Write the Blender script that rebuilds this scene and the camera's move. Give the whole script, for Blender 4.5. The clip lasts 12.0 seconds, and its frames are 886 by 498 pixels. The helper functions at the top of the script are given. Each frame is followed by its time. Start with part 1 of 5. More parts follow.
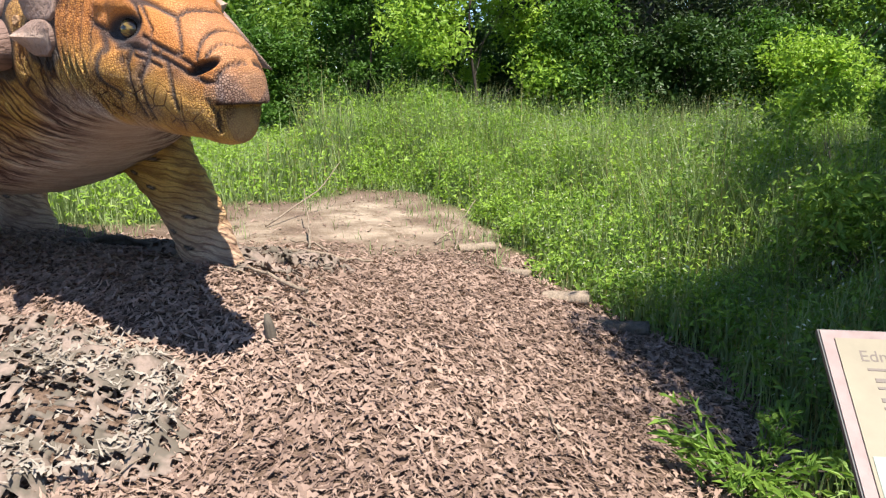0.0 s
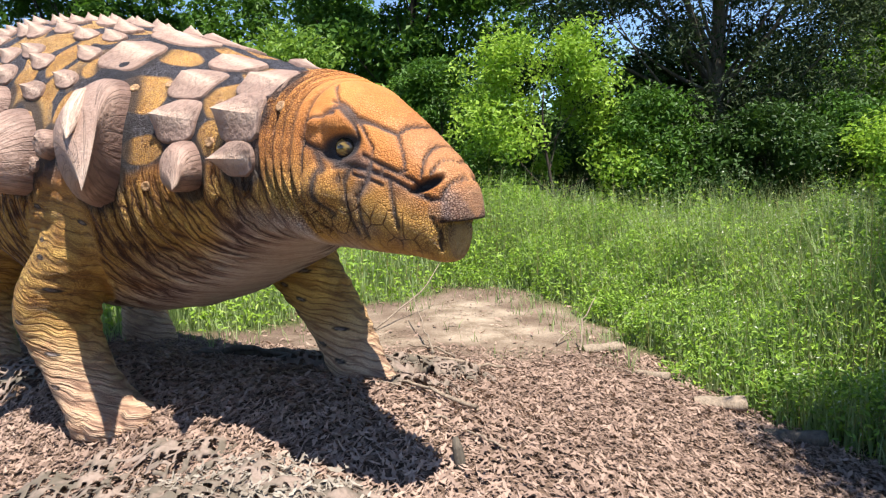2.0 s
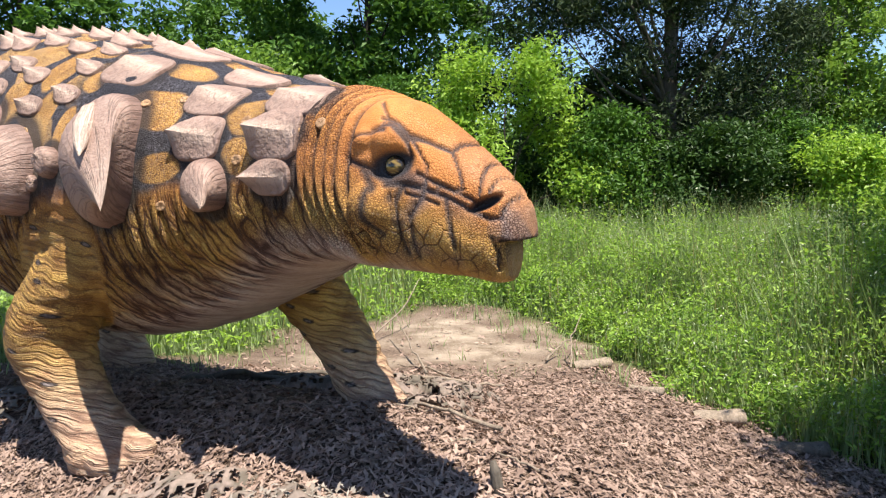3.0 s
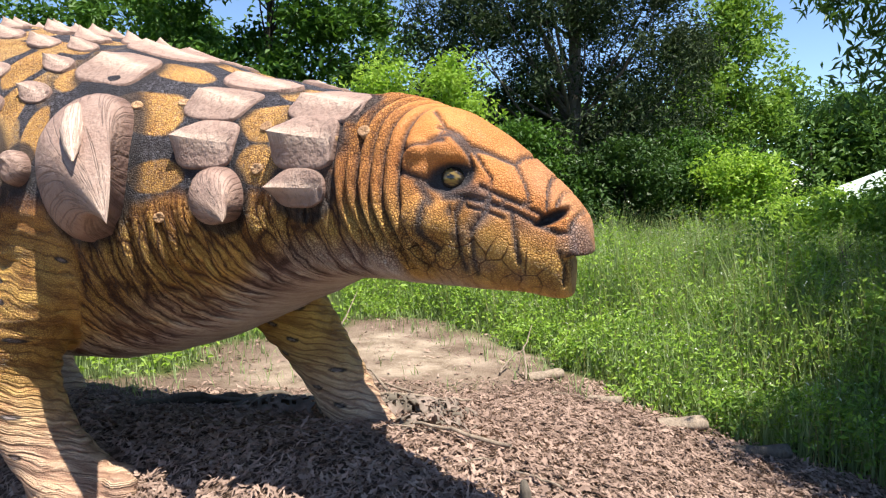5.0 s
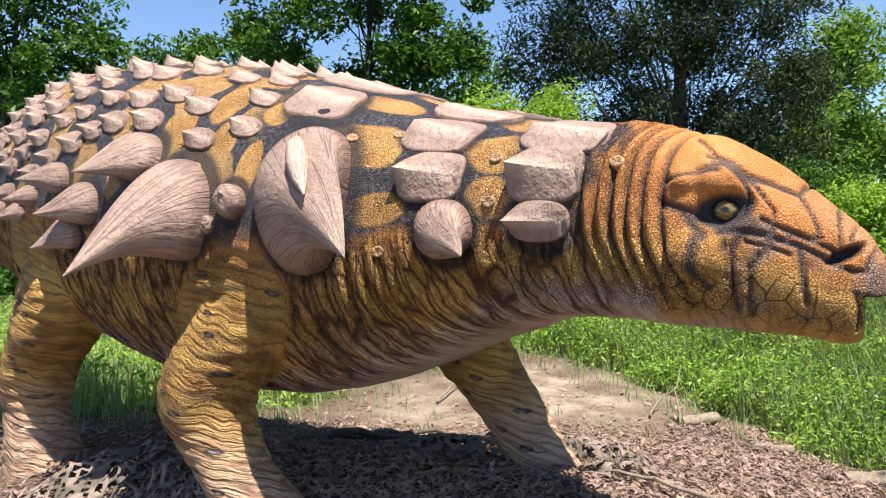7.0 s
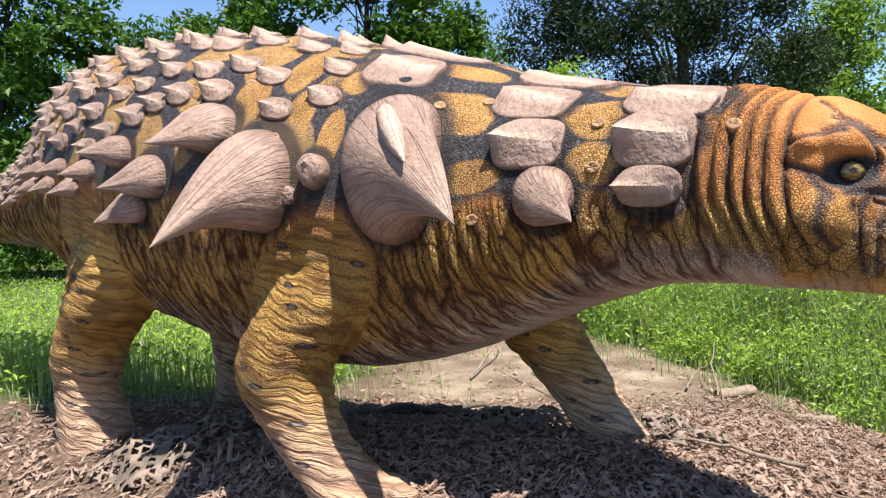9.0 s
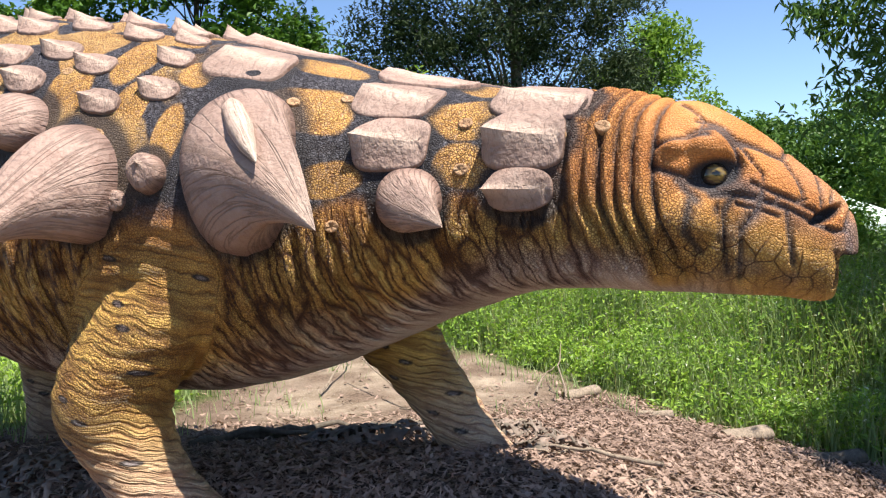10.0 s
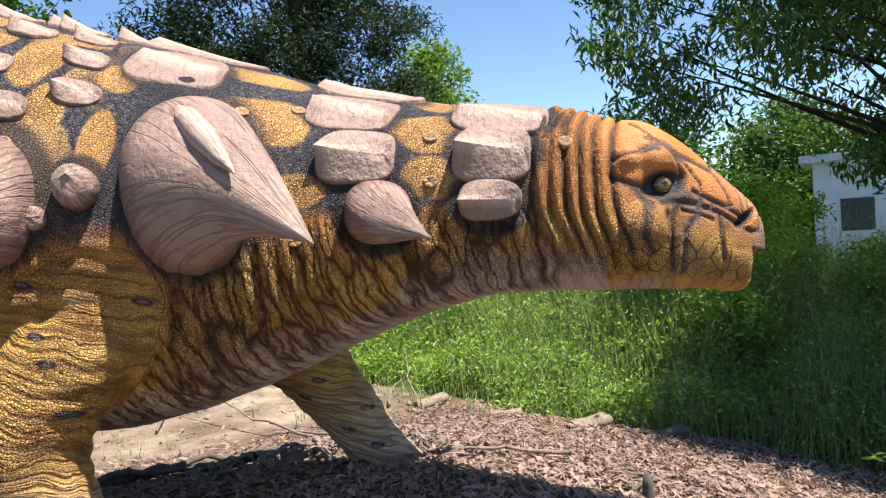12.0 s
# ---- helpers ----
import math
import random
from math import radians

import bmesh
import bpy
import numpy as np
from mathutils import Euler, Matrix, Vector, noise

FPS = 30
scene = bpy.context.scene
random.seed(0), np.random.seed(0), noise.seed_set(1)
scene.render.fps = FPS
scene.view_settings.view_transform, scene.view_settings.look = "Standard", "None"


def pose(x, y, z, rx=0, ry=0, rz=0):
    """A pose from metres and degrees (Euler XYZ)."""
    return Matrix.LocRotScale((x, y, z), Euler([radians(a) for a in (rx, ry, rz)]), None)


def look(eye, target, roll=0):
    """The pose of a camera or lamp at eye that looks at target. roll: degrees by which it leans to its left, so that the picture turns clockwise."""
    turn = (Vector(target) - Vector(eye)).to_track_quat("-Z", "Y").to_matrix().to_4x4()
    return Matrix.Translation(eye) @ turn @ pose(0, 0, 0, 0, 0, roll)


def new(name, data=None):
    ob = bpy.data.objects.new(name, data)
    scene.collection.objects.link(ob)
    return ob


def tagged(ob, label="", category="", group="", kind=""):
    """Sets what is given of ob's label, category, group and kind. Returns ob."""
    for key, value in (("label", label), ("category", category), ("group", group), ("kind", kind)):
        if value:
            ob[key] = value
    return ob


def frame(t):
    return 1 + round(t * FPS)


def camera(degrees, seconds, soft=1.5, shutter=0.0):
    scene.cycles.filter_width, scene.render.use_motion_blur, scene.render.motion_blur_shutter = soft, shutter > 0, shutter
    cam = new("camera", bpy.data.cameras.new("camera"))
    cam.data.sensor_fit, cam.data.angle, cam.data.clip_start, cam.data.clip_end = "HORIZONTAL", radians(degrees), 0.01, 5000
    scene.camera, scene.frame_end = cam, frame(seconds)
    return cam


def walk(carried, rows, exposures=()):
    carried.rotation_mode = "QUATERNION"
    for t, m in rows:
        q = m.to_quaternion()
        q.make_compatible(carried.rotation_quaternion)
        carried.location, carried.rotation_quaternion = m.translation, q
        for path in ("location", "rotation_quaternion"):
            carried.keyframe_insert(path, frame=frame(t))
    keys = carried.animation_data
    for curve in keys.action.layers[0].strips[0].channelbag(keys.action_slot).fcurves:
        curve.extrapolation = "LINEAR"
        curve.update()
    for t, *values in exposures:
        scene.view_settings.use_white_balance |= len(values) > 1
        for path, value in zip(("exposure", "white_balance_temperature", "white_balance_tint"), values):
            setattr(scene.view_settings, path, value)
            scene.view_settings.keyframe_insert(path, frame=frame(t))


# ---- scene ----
cam = camera(63.0, 12.0, 1.25)
PATH = [
    (0, (0.098, 0.02, 1.537), (0.064, 1.97, 1.092), 0.0),
    (0.5, (-0.035, -0.017, 1.564), (-0.197, 1.941, 1.188), -0.7),
    (1, (-0.167, 0.014, 1.599), (-0.408, 1.978, 1.303), -1.3),
    (1.5, (-0.319, 0.116, 1.611), (-0.555, 2.088, 1.373), -1.9),
    (2, (-0.54, 0.187, 1.618), (-0.71, 2.17, 1.42), -2.1),
    (2.5, (-0.744, 0.188, 1.635), (-0.843, 2.178, 1.459), -2.2),
    (3, (-0.917, 0.231, 1.639), (-0.939, 2.225, 1.481), -2.3),
    (3.5, (-1.056, 0.335, 1.644), (-0.999, 2.329, 1.498), -2.5),
    (5.5, (-1.612, 0.395, 1.668), (-1.306, 2.367, 1.541), -1.7),
    (6, (-1.734, 0.484, 1.663), (-1.457, 2.463, 1.575), -1.9),
    (6.5, (-1.888, 0.555, 1.683), (-1.701, 2.546, 1.632), -1.9),
    (7, (-2.049, 0.569, 1.688), (-1.979, 2.567, 1.647), -1.7),
    (7.5, (-2.189, 0.542, 1.693), (-2.2, 2.541, 1.627), -2.0),
    (9.5, (-2.509, 0.698, 1.633), (-2.255, 2.68, 1.54), -2.3),
    (10, (-2.53, 0.819, 1.633), (-1.993, 2.744, 1.552), -2.6),
    (10.5, (-2.635, 0.852, 1.644), (-1.877, 2.701, 1.555), -2.6),
    (11, (-2.884, 0.837, 1.665), (-1.941, 2.598, 1.563), -2.2),
    (11.5, (-3.027, 0.858, 1.672), (-1.987, 2.563, 1.573), -2.3),
    (12, (-3.209, 1.064, 1.645), (-2.089, 2.72, 1.579), -4.0),
]
walk(cam, [(t, look(eye, target, roll)) for t, eye, target, roll in PATH])

# ---- sky and sun ----
SUN = Vector((.26, -.47, 1.23)).normalized()
world = bpy.data.worlds.new("world")
scene.world = world
world.use_nodes = True
_n = world.node_tree.nodes
_sky = _n.new("ShaderNodeTexSky")
_sky.sky_type, _sky.sun_disc = "NISHITA", False
_sky.sun_elevation = math.asin(SUN.z)
_sky.sun_rotation = math.atan2(SUN.x, SUN.y)
_sky.altitude = 1500
_sky.air_density, _sky.dust_density, _sky.ozone_density = 1.0, 0.05, 4.0
world.node_tree.links.new(_sky.outputs[0], _n["Background"].inputs[0])
_n["Background"].inputs[1].default_value = 0.096
sun = new("sun", bpy.data.lights.new("sun", "SUN"))
sun.data.energy, sun.data.angle, sun.data.color = 4.9, radians(.53), (1, .95, .86)
sun.matrix_world = look(SUN * 40, (0, 0, 0))
scene.view_settings.exposure = 1.18


# ---- materials ----
class Mat:
    """A small builder for node materials."""

    def __init__(self, name, rough=.8, spec=.3):
        self.m = bpy.data.materials.new(name)
        self.m.use_nodes = True
        self.t = self.m.node_tree
        self.b = self.t.nodes["Principled BSDF"]
        self.b.inputs["Roughness"].default_value = rough
        self.b.inputs["Specular IOR Level"].default_value = spec

    def node(self, kind, **inputs):
        n = self.t.nodes.new(kind)
        for k, v in inputs.items():
            self.set(n.inputs[k.replace("_", " ")], v)
        return n

    def set(self, socket, v):
        if isinstance(v, bpy.types.NodeSocket):
            self.t.links.new(v, socket)
        elif isinstance(v, (tuple, list)) and len(v) == 3 and socket.type == "RGBA":
            socket.default_value = (*v, 1)
        else:
            socket.default_value = v

    def attr(self, name):
        n = self.t.nodes.new("ShaderNodeAttribute")
        n.attribute_name = name
        return n

    def pos(self):
        return self.t.nodes.new("ShaderNodeTexCoord").outputs["Object"]

    def noise(self, vec, scale, detail=4, rough=.55, dist=0):
        n = self.node("ShaderNodeTexNoise", Vector=vec, Scale=scale, Detail=detail, Roughness=rough, Distortion=dist)
        return n.outputs["Fac"]

    def cracks(self, vec, scale, rand=1.0):
        n = self.node("ShaderNodeTexVoronoi", Vector=vec, Scale=scale, Randomness=rand)
        n.feature = "DISTANCE_TO_EDGE"
        return n.outputs["Distance"]

    def remap(self, v, a, b, c=0.0, d=1.0):
        n = self.node("ShaderNodeMapRange", Value=v)
        for k, x in zip(("From Min", "From Max", "To Min", "To Max"), (a, b, c, d)):
            self.set(n.inputs[k], x)
        return n.outputs[0]

    def math(self, op, a, b=0.0):
        n = self.t.nodes.new("ShaderNodeMath")
        n.operation = op
        self.set(n.inputs[0], a), self.set(n.inputs[1], b)
        return n.outputs[0]

    def mix(self, f, a, b, kind="MIX"):
        n = self.t.nodes.new("ShaderNodeMix")
        n.data_type, n.blend_type = "RGBA", kind
        self.set(n.inputs[0], f), self.set(n.inputs[6], a), self.set(n.inputs[7], b)
        return n.outputs[2]

    def stretch(self, vec, s):
        n = self.t.nodes.new("ShaderNodeMapping")
        self.set(n.inputs[0], vec)
        n.inputs["Scale"].default_value = s
        return n.outputs[0]

    def bump(self, h, strength=.5, dist=.01, after=None):
        n = self.node("ShaderNodeBump", Height=h, Strength=strength, Distance=dist)
        if after:
            self.set(n.inputs["Normal"], after)
        return n.outputs[0]

    def done(self, colour=None, normal=None, rough=None):
        if colour is not None:
            self.set(self.b.inputs["Base Color"], colour)
        if normal is not None:
            self.set(self.b.inputs["Normal"], normal)
        if rough is not None:
            self.set(self.b.inputs["Roughness"], rough)
        return self.m


def leafy(name, dark, light, thin=.35, rough=.5, spec=.3):
    """Leaves that let some light through; every leaf differs a little."""
    k = Mat(name, rough, spec)
    g = k.t.nodes.new("ShaderNodeNewGeometry").outputs["Random Per Island"]
    patch = k.noise(k.pos(), .9, 2)
    f = k.math("ADD", k.math("MULTIPLY", g, .65), k.math("MULTIPLY", k.remap(patch, .3, .7), .35))
    c = k.mix(f, dark, light)
    k.done(c)
    tr = k.node("ShaderNodeBsdfTranslucent", Color=k.mix(.5, c, k.mix(1.0, c, (1.0, 1.0, .35), "MULTIPLY")))
    mx = k.t.nodes.new("ShaderNodeMixShader")
    mx.inputs[0].default_value = thin
    k.t.links.new(k.b.outputs[0], mx.inputs[1])
    k.t.links.new(tr.outputs[0], mx.inputs[2])
    k.t.links.new(mx.outputs[0], k.t.nodes["Material Output"].inputs[0])
    return k.m


def plain(name, colour, rough=.7, vary=.25, scale=6, bump=.3):
    k = Mat(name, rough)
    f = k.noise(k.pos(), scale, 6, .65)
    c = k.mix(k.remap(f, .3, .7), tuple(v * (1 - vary) for v in colour), tuple(min(1, v * (1 + vary)) for v in colour))
    return k.done(c, k.bump(k.noise(k.pos(), scale * 8, 4), bump, .004))


def bark_material(name, colour):
    k = Mat(name, .9, .2)
    v = k.stretch(k.pos(), (1, 1, .15))
    f = k.noise(v, 28, 6, .7)
    c = k.mix(k.remap(f, .3, .7), tuple(x * .45 for x in colour), colour)
    return k.done(c, k.bump(f, .9, .02))


leaf_bright = leafy("leaf_bright", (.085, .18, .022), (.27, .40, .075), .42)
leaf_lime = leafy("leaf_lime", (.17, .31, .03), (.40, .55, .09), .45)
leaf_mid = leafy("leaf_mid", (.035, .09, .014), (.11, .22, .03))
leaf_dark = leafy("leaf_dark", (.022, .055, .012), (.065, .125, .024), .3)
leaf_far = leafy("leaf_far", (.05, .11, .02), (.13, .23, .05), .35)
leaf_cedar = leafy("leaf_cedar", (.018, .034, .014), (.06, .085, .03), .15, .7)
leaf_oak = leafy("leaf_narrow", (.042, .10, .02), (.15, .26, .06), .3, .4, .45)
grass_mat = leafy("grass_blade", (.14, .215, .075), (.40, .48, .22), .45, .55)
straw_mat = leafy("straw_blade", (.28, .22, .09), (.42, .36, .16), .3, .7)
flower_mat = leafy("pale_umbel", (.42, .45, .30), (.62, .62, .48), .2, .8)
litter_mat = leafy("dry_leaf", (.10, .06, .045), (.43, .30, .235), .08, .75, .25)
net_mat = leafy("net_cloth", (.16, .13, .10), (.36, .31, .26), .06, .85, .2)
bark = bark_material("bark_grey", (.17, .14, .11))
bark_dark = bark_material("bark_dark", (.07, .055, .045))
wood_grey = bark_material("weathered_wood", (.36, .28, .21))
stone_mat = plain("limestone", (.42, .40, .35), .9, .35, 5, .8)


def ground_material():
    k = Mat("ground_soil", .95, .15)
    p = k.pos()
    a = k.attr("zone").outputs["Vector"]
    s = k.node("ShaderNodeSeparateXYZ", Vector=a)
    litter = k.mix(k.remap(k.noise(p, 40, 6, .7), .35, .65), (.045, .028, .02), (.20, .135, .10))
    sand = k.mix(k.remap(k.noise(p, 2.2, 8, .65), .35, .65), (.13, .09, .06), (.38, .30, .225))
    sand = k.mix(k.remap(k.noise(p, 60, 3), .55, .75), sand, (.44, .37, .29))
    soil = k.mix(k.remap(k.noise(p, 5, 8, .7), .35, .65), (.035, .05, .014), (.09, .11, .03))
    c = k.mix(s.outputs[0], litter, sand)
    c = k.mix(s.outputs[1], c, soil)
    h = k.math("ADD", k.noise(p, 12, 8, .7), k.math("MULTIPLY", k.cracks(p, 45), .6))
    return k.done(c, k.bump(h, .8, .02))


soil_mat = ground_material()


def hide_material():
    """Painted rubber hide: a net of wrinkles drawn out along 'flow', pebbled scales, creases darkened in the colour.
    """
    k = Mat("painted_hide", .6, .34)
    paint = k.attr("paint").outputs["Color"]
    flow = k.attr("flow").outputs["Vector"]
    m = k.node("ShaderNodeSeparateXYZ", Vector=k.attr("relief").outputs["Vector"])
    wr, peb, plates = m.outputs[0], m.outputs[1], m.outputs[2]
    dry = k.attr("saddle_scales").outputs["Fac"]
    p = k.pos()

    def bent(vec, scale, amount):
        wob = k.node("ShaderNodeTexNoise", Vector=p, Scale=scale, Detail=3)
        sc = k.t.nodes.new("ShaderNodeVectorMath")
        sc.operation = "SCALE"
        k.set(sc.inputs[0], wob.outputs["Color"])
        sc.inputs["Scale"].default_value = amount
        ad = k.node("ShaderNodeVectorMath")
        k.set(ad.inputs[0], vec), k.set(ad.inputs[1], sc.outputs[0])
        return ad.outputs[0]

    fv = bent(flow, 6.0, .09)
    width = k.remap(k.noise(p, 7, 3), .3, .7, .5, 1.5)
    line1 = k.remap(k.math("DIVIDE", k.cracks(k.stretch(fv, (21, 4.2, 1)), 1.0), width), .015, .17)
    line2 = k.remap(k.cracks(k.stretch(fv, (52, 13, 1)), 1.0), .0, .16)
    wrinkle = k.math("MULTIPLY", k.math("SUBTRACT", 1.0, k.math("MULTIPLY", k.math("SUBTRACT", 1.0, line1), wr)),
                     k.math("SUBTRACT", 1.0, k.math("MULTIPLY", k.math("SUBTRACT", 1.0, line2), k.math("MULTIPLY", wr, .55))))
    pv = bent(p, 30.0, .012)
    pebble = k.remap(k.cracks(pv, 105), .02, .2)
    pebs = k.math("SUBTRACT", 1.0, k.math("MULTIPLY", k.math("SUBTRACT", 1.0, pebble), peb))
    scale = k.remap(k.cracks(pv, 34), .0, .07)
    scales = k.math("SUBTRACT", 1.0, k.math("MULTIPLY", k.math("SUBTRACT", 1.0, scale), k.math("MULTIPLY", dry, .75)))
    pl = k.remap(k.cracks(bent(p, 8.0, .05), 13, .9), .0, .05)
    plate = k.math("SUBTRACT", 1.0, k.math("MULTIPLY", k.math("SUBTRACT", 1.0, pl), plates))
    crease_tone = k.math("MULTIPLY", k.math("MULTIPLY", k.remap(wrinkle, 0, .85, .07, 1), k.remap(pebs, 0, 1, .22, 1)), k.math("MULTIPLY", k.remap(plate, 0, 1, .10, 1), k.remap(scales, 0, 1, .3, 1)))
    grey = k.node("ShaderNodeCombineColor", Red=k.math("POWER", crease_tone, .82), Green=crease_tone, Blue=crease_tone).outputs[0]
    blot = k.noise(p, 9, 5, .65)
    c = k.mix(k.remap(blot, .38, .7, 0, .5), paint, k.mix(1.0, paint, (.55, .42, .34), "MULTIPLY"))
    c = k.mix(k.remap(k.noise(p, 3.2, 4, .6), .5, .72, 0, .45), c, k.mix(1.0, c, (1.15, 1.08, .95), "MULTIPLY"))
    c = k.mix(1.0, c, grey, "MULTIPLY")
    # paler grey highlights put into the colour on the dark saddle's raised grain
    high = k.math("MULTIPLY", k.math("MULTIPLY", k.remap(scales, .5, 1), k.remap(k.noise(p, 60, 4, .7), .48, .68)), k.math("MULTIPLY", dry, .55))
    c = k.mix(high, c, (.24, .225, .25))
    h = k.math("ADD", k.math("MULTIPLY", wrinkle, .62), k.math("ADD", k.math("MULTIPLY", pebs, .16), k.math("ADD", k.math("MULTIPLY", plate, .3), k.math("MULTIPLY", scales, .16))))
    nrm = k.bump(h, 1.0, .034)
    nrm = k.bump(k.noise(p, 150, 3), .25, .004, nrm)
    return k.done(c, nrm, k.remap(k.noise(p, 30, 3), .3, .7, .48, .7))


def horn_material():
    """Pinkish horn with dark streaks that run up to the point."""
    k = Mat("painted_horn", .6, .3)
    paint = k.attr("paint").outputs["Color"]
    flow = k.attr("flow").outputs["Vector"]
    f = k.noise(k.stretch(flow, (26, 1.1, 1)), 1.0, 3, .55, .25)
    line = k.remap(k.math("ABSOLUTE", k.math("SUBTRACT", f, .5)), 0, .04)
    m = k.node("ShaderNodeSeparateXYZ", Vector=k.attr("relief").outputs["Vector"])
    streak = k.math("SUBTRACT", 1.0, k.math("MULTIPLY", k.math("SUBTRACT", 1.0, line), k.math("MULTIPLY", m.outputs[0], .5)))
    grey = k.node("ShaderNodeCombineColor", Red=streak, Green=streak, Blue=streak).outputs[0]
    c = k.mix(.75, paint, k.mix(1.0, paint, grey, "MULTIPLY"))
    p = k.pos()
    c = k.mix(k.remap(k.noise(p, 14, 6, .7), .45, .75, 0, .45), c, k.mix(1.0, c, (.55, .40, .36), "MULTIPLY"))
    h = k.math("ADD", k.math("MULTIPLY", streak, .5), k.noise(p, 40, 4))
    return k.done(c, k.bump(h, .8, .014))


def eye_material():
    k = Mat("glass_eye", .12, .6)
    return k.done(k.attr("paint").outputs["Color"])


hide_mat, horn_mat, eye_mat = hide_material(), horn_material(), eye_material()


# ---- mesh helpers ----
def mesh_of(name, verts, faces, mats, attrs=None, index=None, smooth=False):
    """A mesh from arrays: faces (n, k) or a list of such arrays."""
    groups = faces if isinstance(faces, list) else [faces]
    me = bpy.data.meshes.new(name)
    verts = np.asarray(verts, np.float32)
    loops = np.concatenate([g.ravel() for g in groups]).astype(np.int32)
    sizes = np.concatenate([np.full(len(g), g.shape[1]) for g in groups]).astype(np.int32)
    me.vertices.add(len(verts)), me.loops.add(len(loops)), me.polygons.add(len(sizes))
    me.vertices.foreach_set("co", verts.ravel())
    me.loops.foreach_set("vertex_index", loops)
    me.polygons.foreach_set("loop_start", (np.cumsum(sizes) - sizes).astype(np.int32))
    me.polygons.foreach_set("loop_total", sizes)
    if index is not None:
        me.polygons.foreach_set("material_index", np.asarray(index, np.int32))
    me.polygons.foreach_set("use_smooth", np.full(len(sizes), smooth))
    for m in mats if isinstance(mats, (list, tuple)) else [mats]:
        me.materials.append(m)
    for key, (kind, data) in (attrs or {}).items():
        at = me.attributes.new(key, kind, "POINT")
        at.data.foreach_set({"FLOAT_COLOR": "color", "FLOAT": "value"}.get(kind, "vector"), np.asarray(data, np.float32).ravel())
    me.update(calc_edges=True)
    me.validate()
    return me


def part(name, me, parent, label=""):
    ob = new(name, me)
    ob.parent = parent
    return tagged(ob, label)


def tube(points, radii, n=8, cap=True):
    """Verts and quads of a tapered tube along points."""
    pts = np.asarray(points, float)
    v = []
    for i, p in enumerate(pts):
        d = pts[min(i + 1, len(pts) - 1)] - pts[max(i - 1, 0)]
        d = d / (np.linalg.norm(d) + 1e-9)
        a = np.cross(d, (0, 0, 1.0) if abs(d[2]) < .9 else (1.0, 0, 0))
        a = a / np.linalg.norm(a)
        b = np.cross(d, a)
        w = np.linspace(0, 2 * np.pi, n, endpoint=False)
        v.append(p + radii[i] * (np.cos(w)[:, None] * a + np.sin(w)[:, None] * b))
    v = np.concatenate(v)
    i, j = np.meshgrid(np.arange(len(pts) - 1), np.arange(n), indexing="ij")
    f = np.stack([i * n + j, i * n + (j + 1) % n, (i + 1) * n + (j + 1) % n, (i + 1) * n + j], -1).reshape(-1, 4)
    if cap:
        f2 = []
        for k in (0, len(pts) - 1):
            c = len(v)
            v = np.vstack([v, pts[k]])
            for j in range(n):
                f2.append((k * n + j, k * n + (j + 1) % n, c, c))
        f = np.vstack([f, np.array(f2)])
    return v, f


def merge(pieces):
    vs, fs, o = [], [], 0
    for v, f in pieces:
        vs.append(v), fs.append(f + o)
        o += len(v)
    return np.concatenate(vs), np.concatenate(fs)


def quads_to_faces(f):
    """Tell degenerate quads (triangles) from true ones."""
    tri = f[:, 2] == f[:, 3]
    out = [g for g in (f[~tri], f[tri][:, :3]) if len(g)]
    return out


def tube_mesh(name, pieces, mat):
    v, f = merge(pieces)
    return mesh_of(name, v, quads_to_faces(f), mat, smooth=True)


# ---- the lie of the land ----
def land(x, y):
    x, y = np.asarray(x, float), np.asarray(y, float)
    axis = 3.9 + np.where(x < -1.6, -.62 * (x + 1.6), 0)
    sx = np.where(x < -1.6, 4.5, 1.45)
    z = .40 * np.exp(-((x + 1.6) / sx) ** 2 - ((y - axis) / np.where(y < axis, 1.3, 1.5)) ** 2)
    z = z + .06 - .16 * np.clip(x, 0, 1.9)
    z = z + .12 * np.exp(-((x + 1.75) / .5) ** 2 - ((y - 2.55) / .5) ** 2)
    z = z + .10 * np.exp(-((x + .55) / .7) ** 2 - ((y - 3.3) / .8) ** 2)
    z = z + .025 * np.sin(2.1 * x + 1.3 * y) * np.sin(1.7 * y - .6 * x)
    far = np.clip((np.hypot(x, y - 4) - 14) / 20, 0, 1)
    return z * (1 - far) - 1.0 * far * np.clip(x / 12, 0, 1)


CLEARING = np.array([(-12, 6.2), (-6, 6.7), (-3.5, 7.1), (-2.8, 8.7), (-1.6, 10.0), (-.6, 10.0), (.2, 8.9), (.5, 8.0), (.85, 5.8), (1.35, 5.0), (1.9, 4.3), (1.75, 3.4), (1.45, 2.6), (1.7, -6), (-12, -6)])


def inside(x, y):
    """Distance into the clearing, in metres: positive on the bare ground."""
    p = np.stack([np.asarray(x, float), np.asarray(y, float)], -1)
    d = np.full(p.shape[:-1], 1e9)
    ins = np.zeros(p.shape[:-1], bool)
    for a, b in zip(CLEARING, np.roll(CLEARING, -1, 0)):
        e = b - a
        t = np.clip(((p - a) @ e) / (e @ e), 0, 1)
        d = np.minimum(d, np.linalg.norm(p - a - t[..., None] * e, axis=-1))
        hit = ((a[1] > p[..., 1]) != (b[1] > p[..., 1])) & (p[..., 0] < (b[0] - a[0]) * (p[..., 1] - a[1]) / (b[1] - a[1] + 1e-12) + a[0])
        ins ^= hit
    return np.where(ins, d, -d)


def wavy(x, y):
    return .22 * np.sin(3.1 * x + 1.1 * y) + .16 * np.sin(5.3 * y - 2.2 * x) + .1 * np.sin(9 * x + 7 * y)


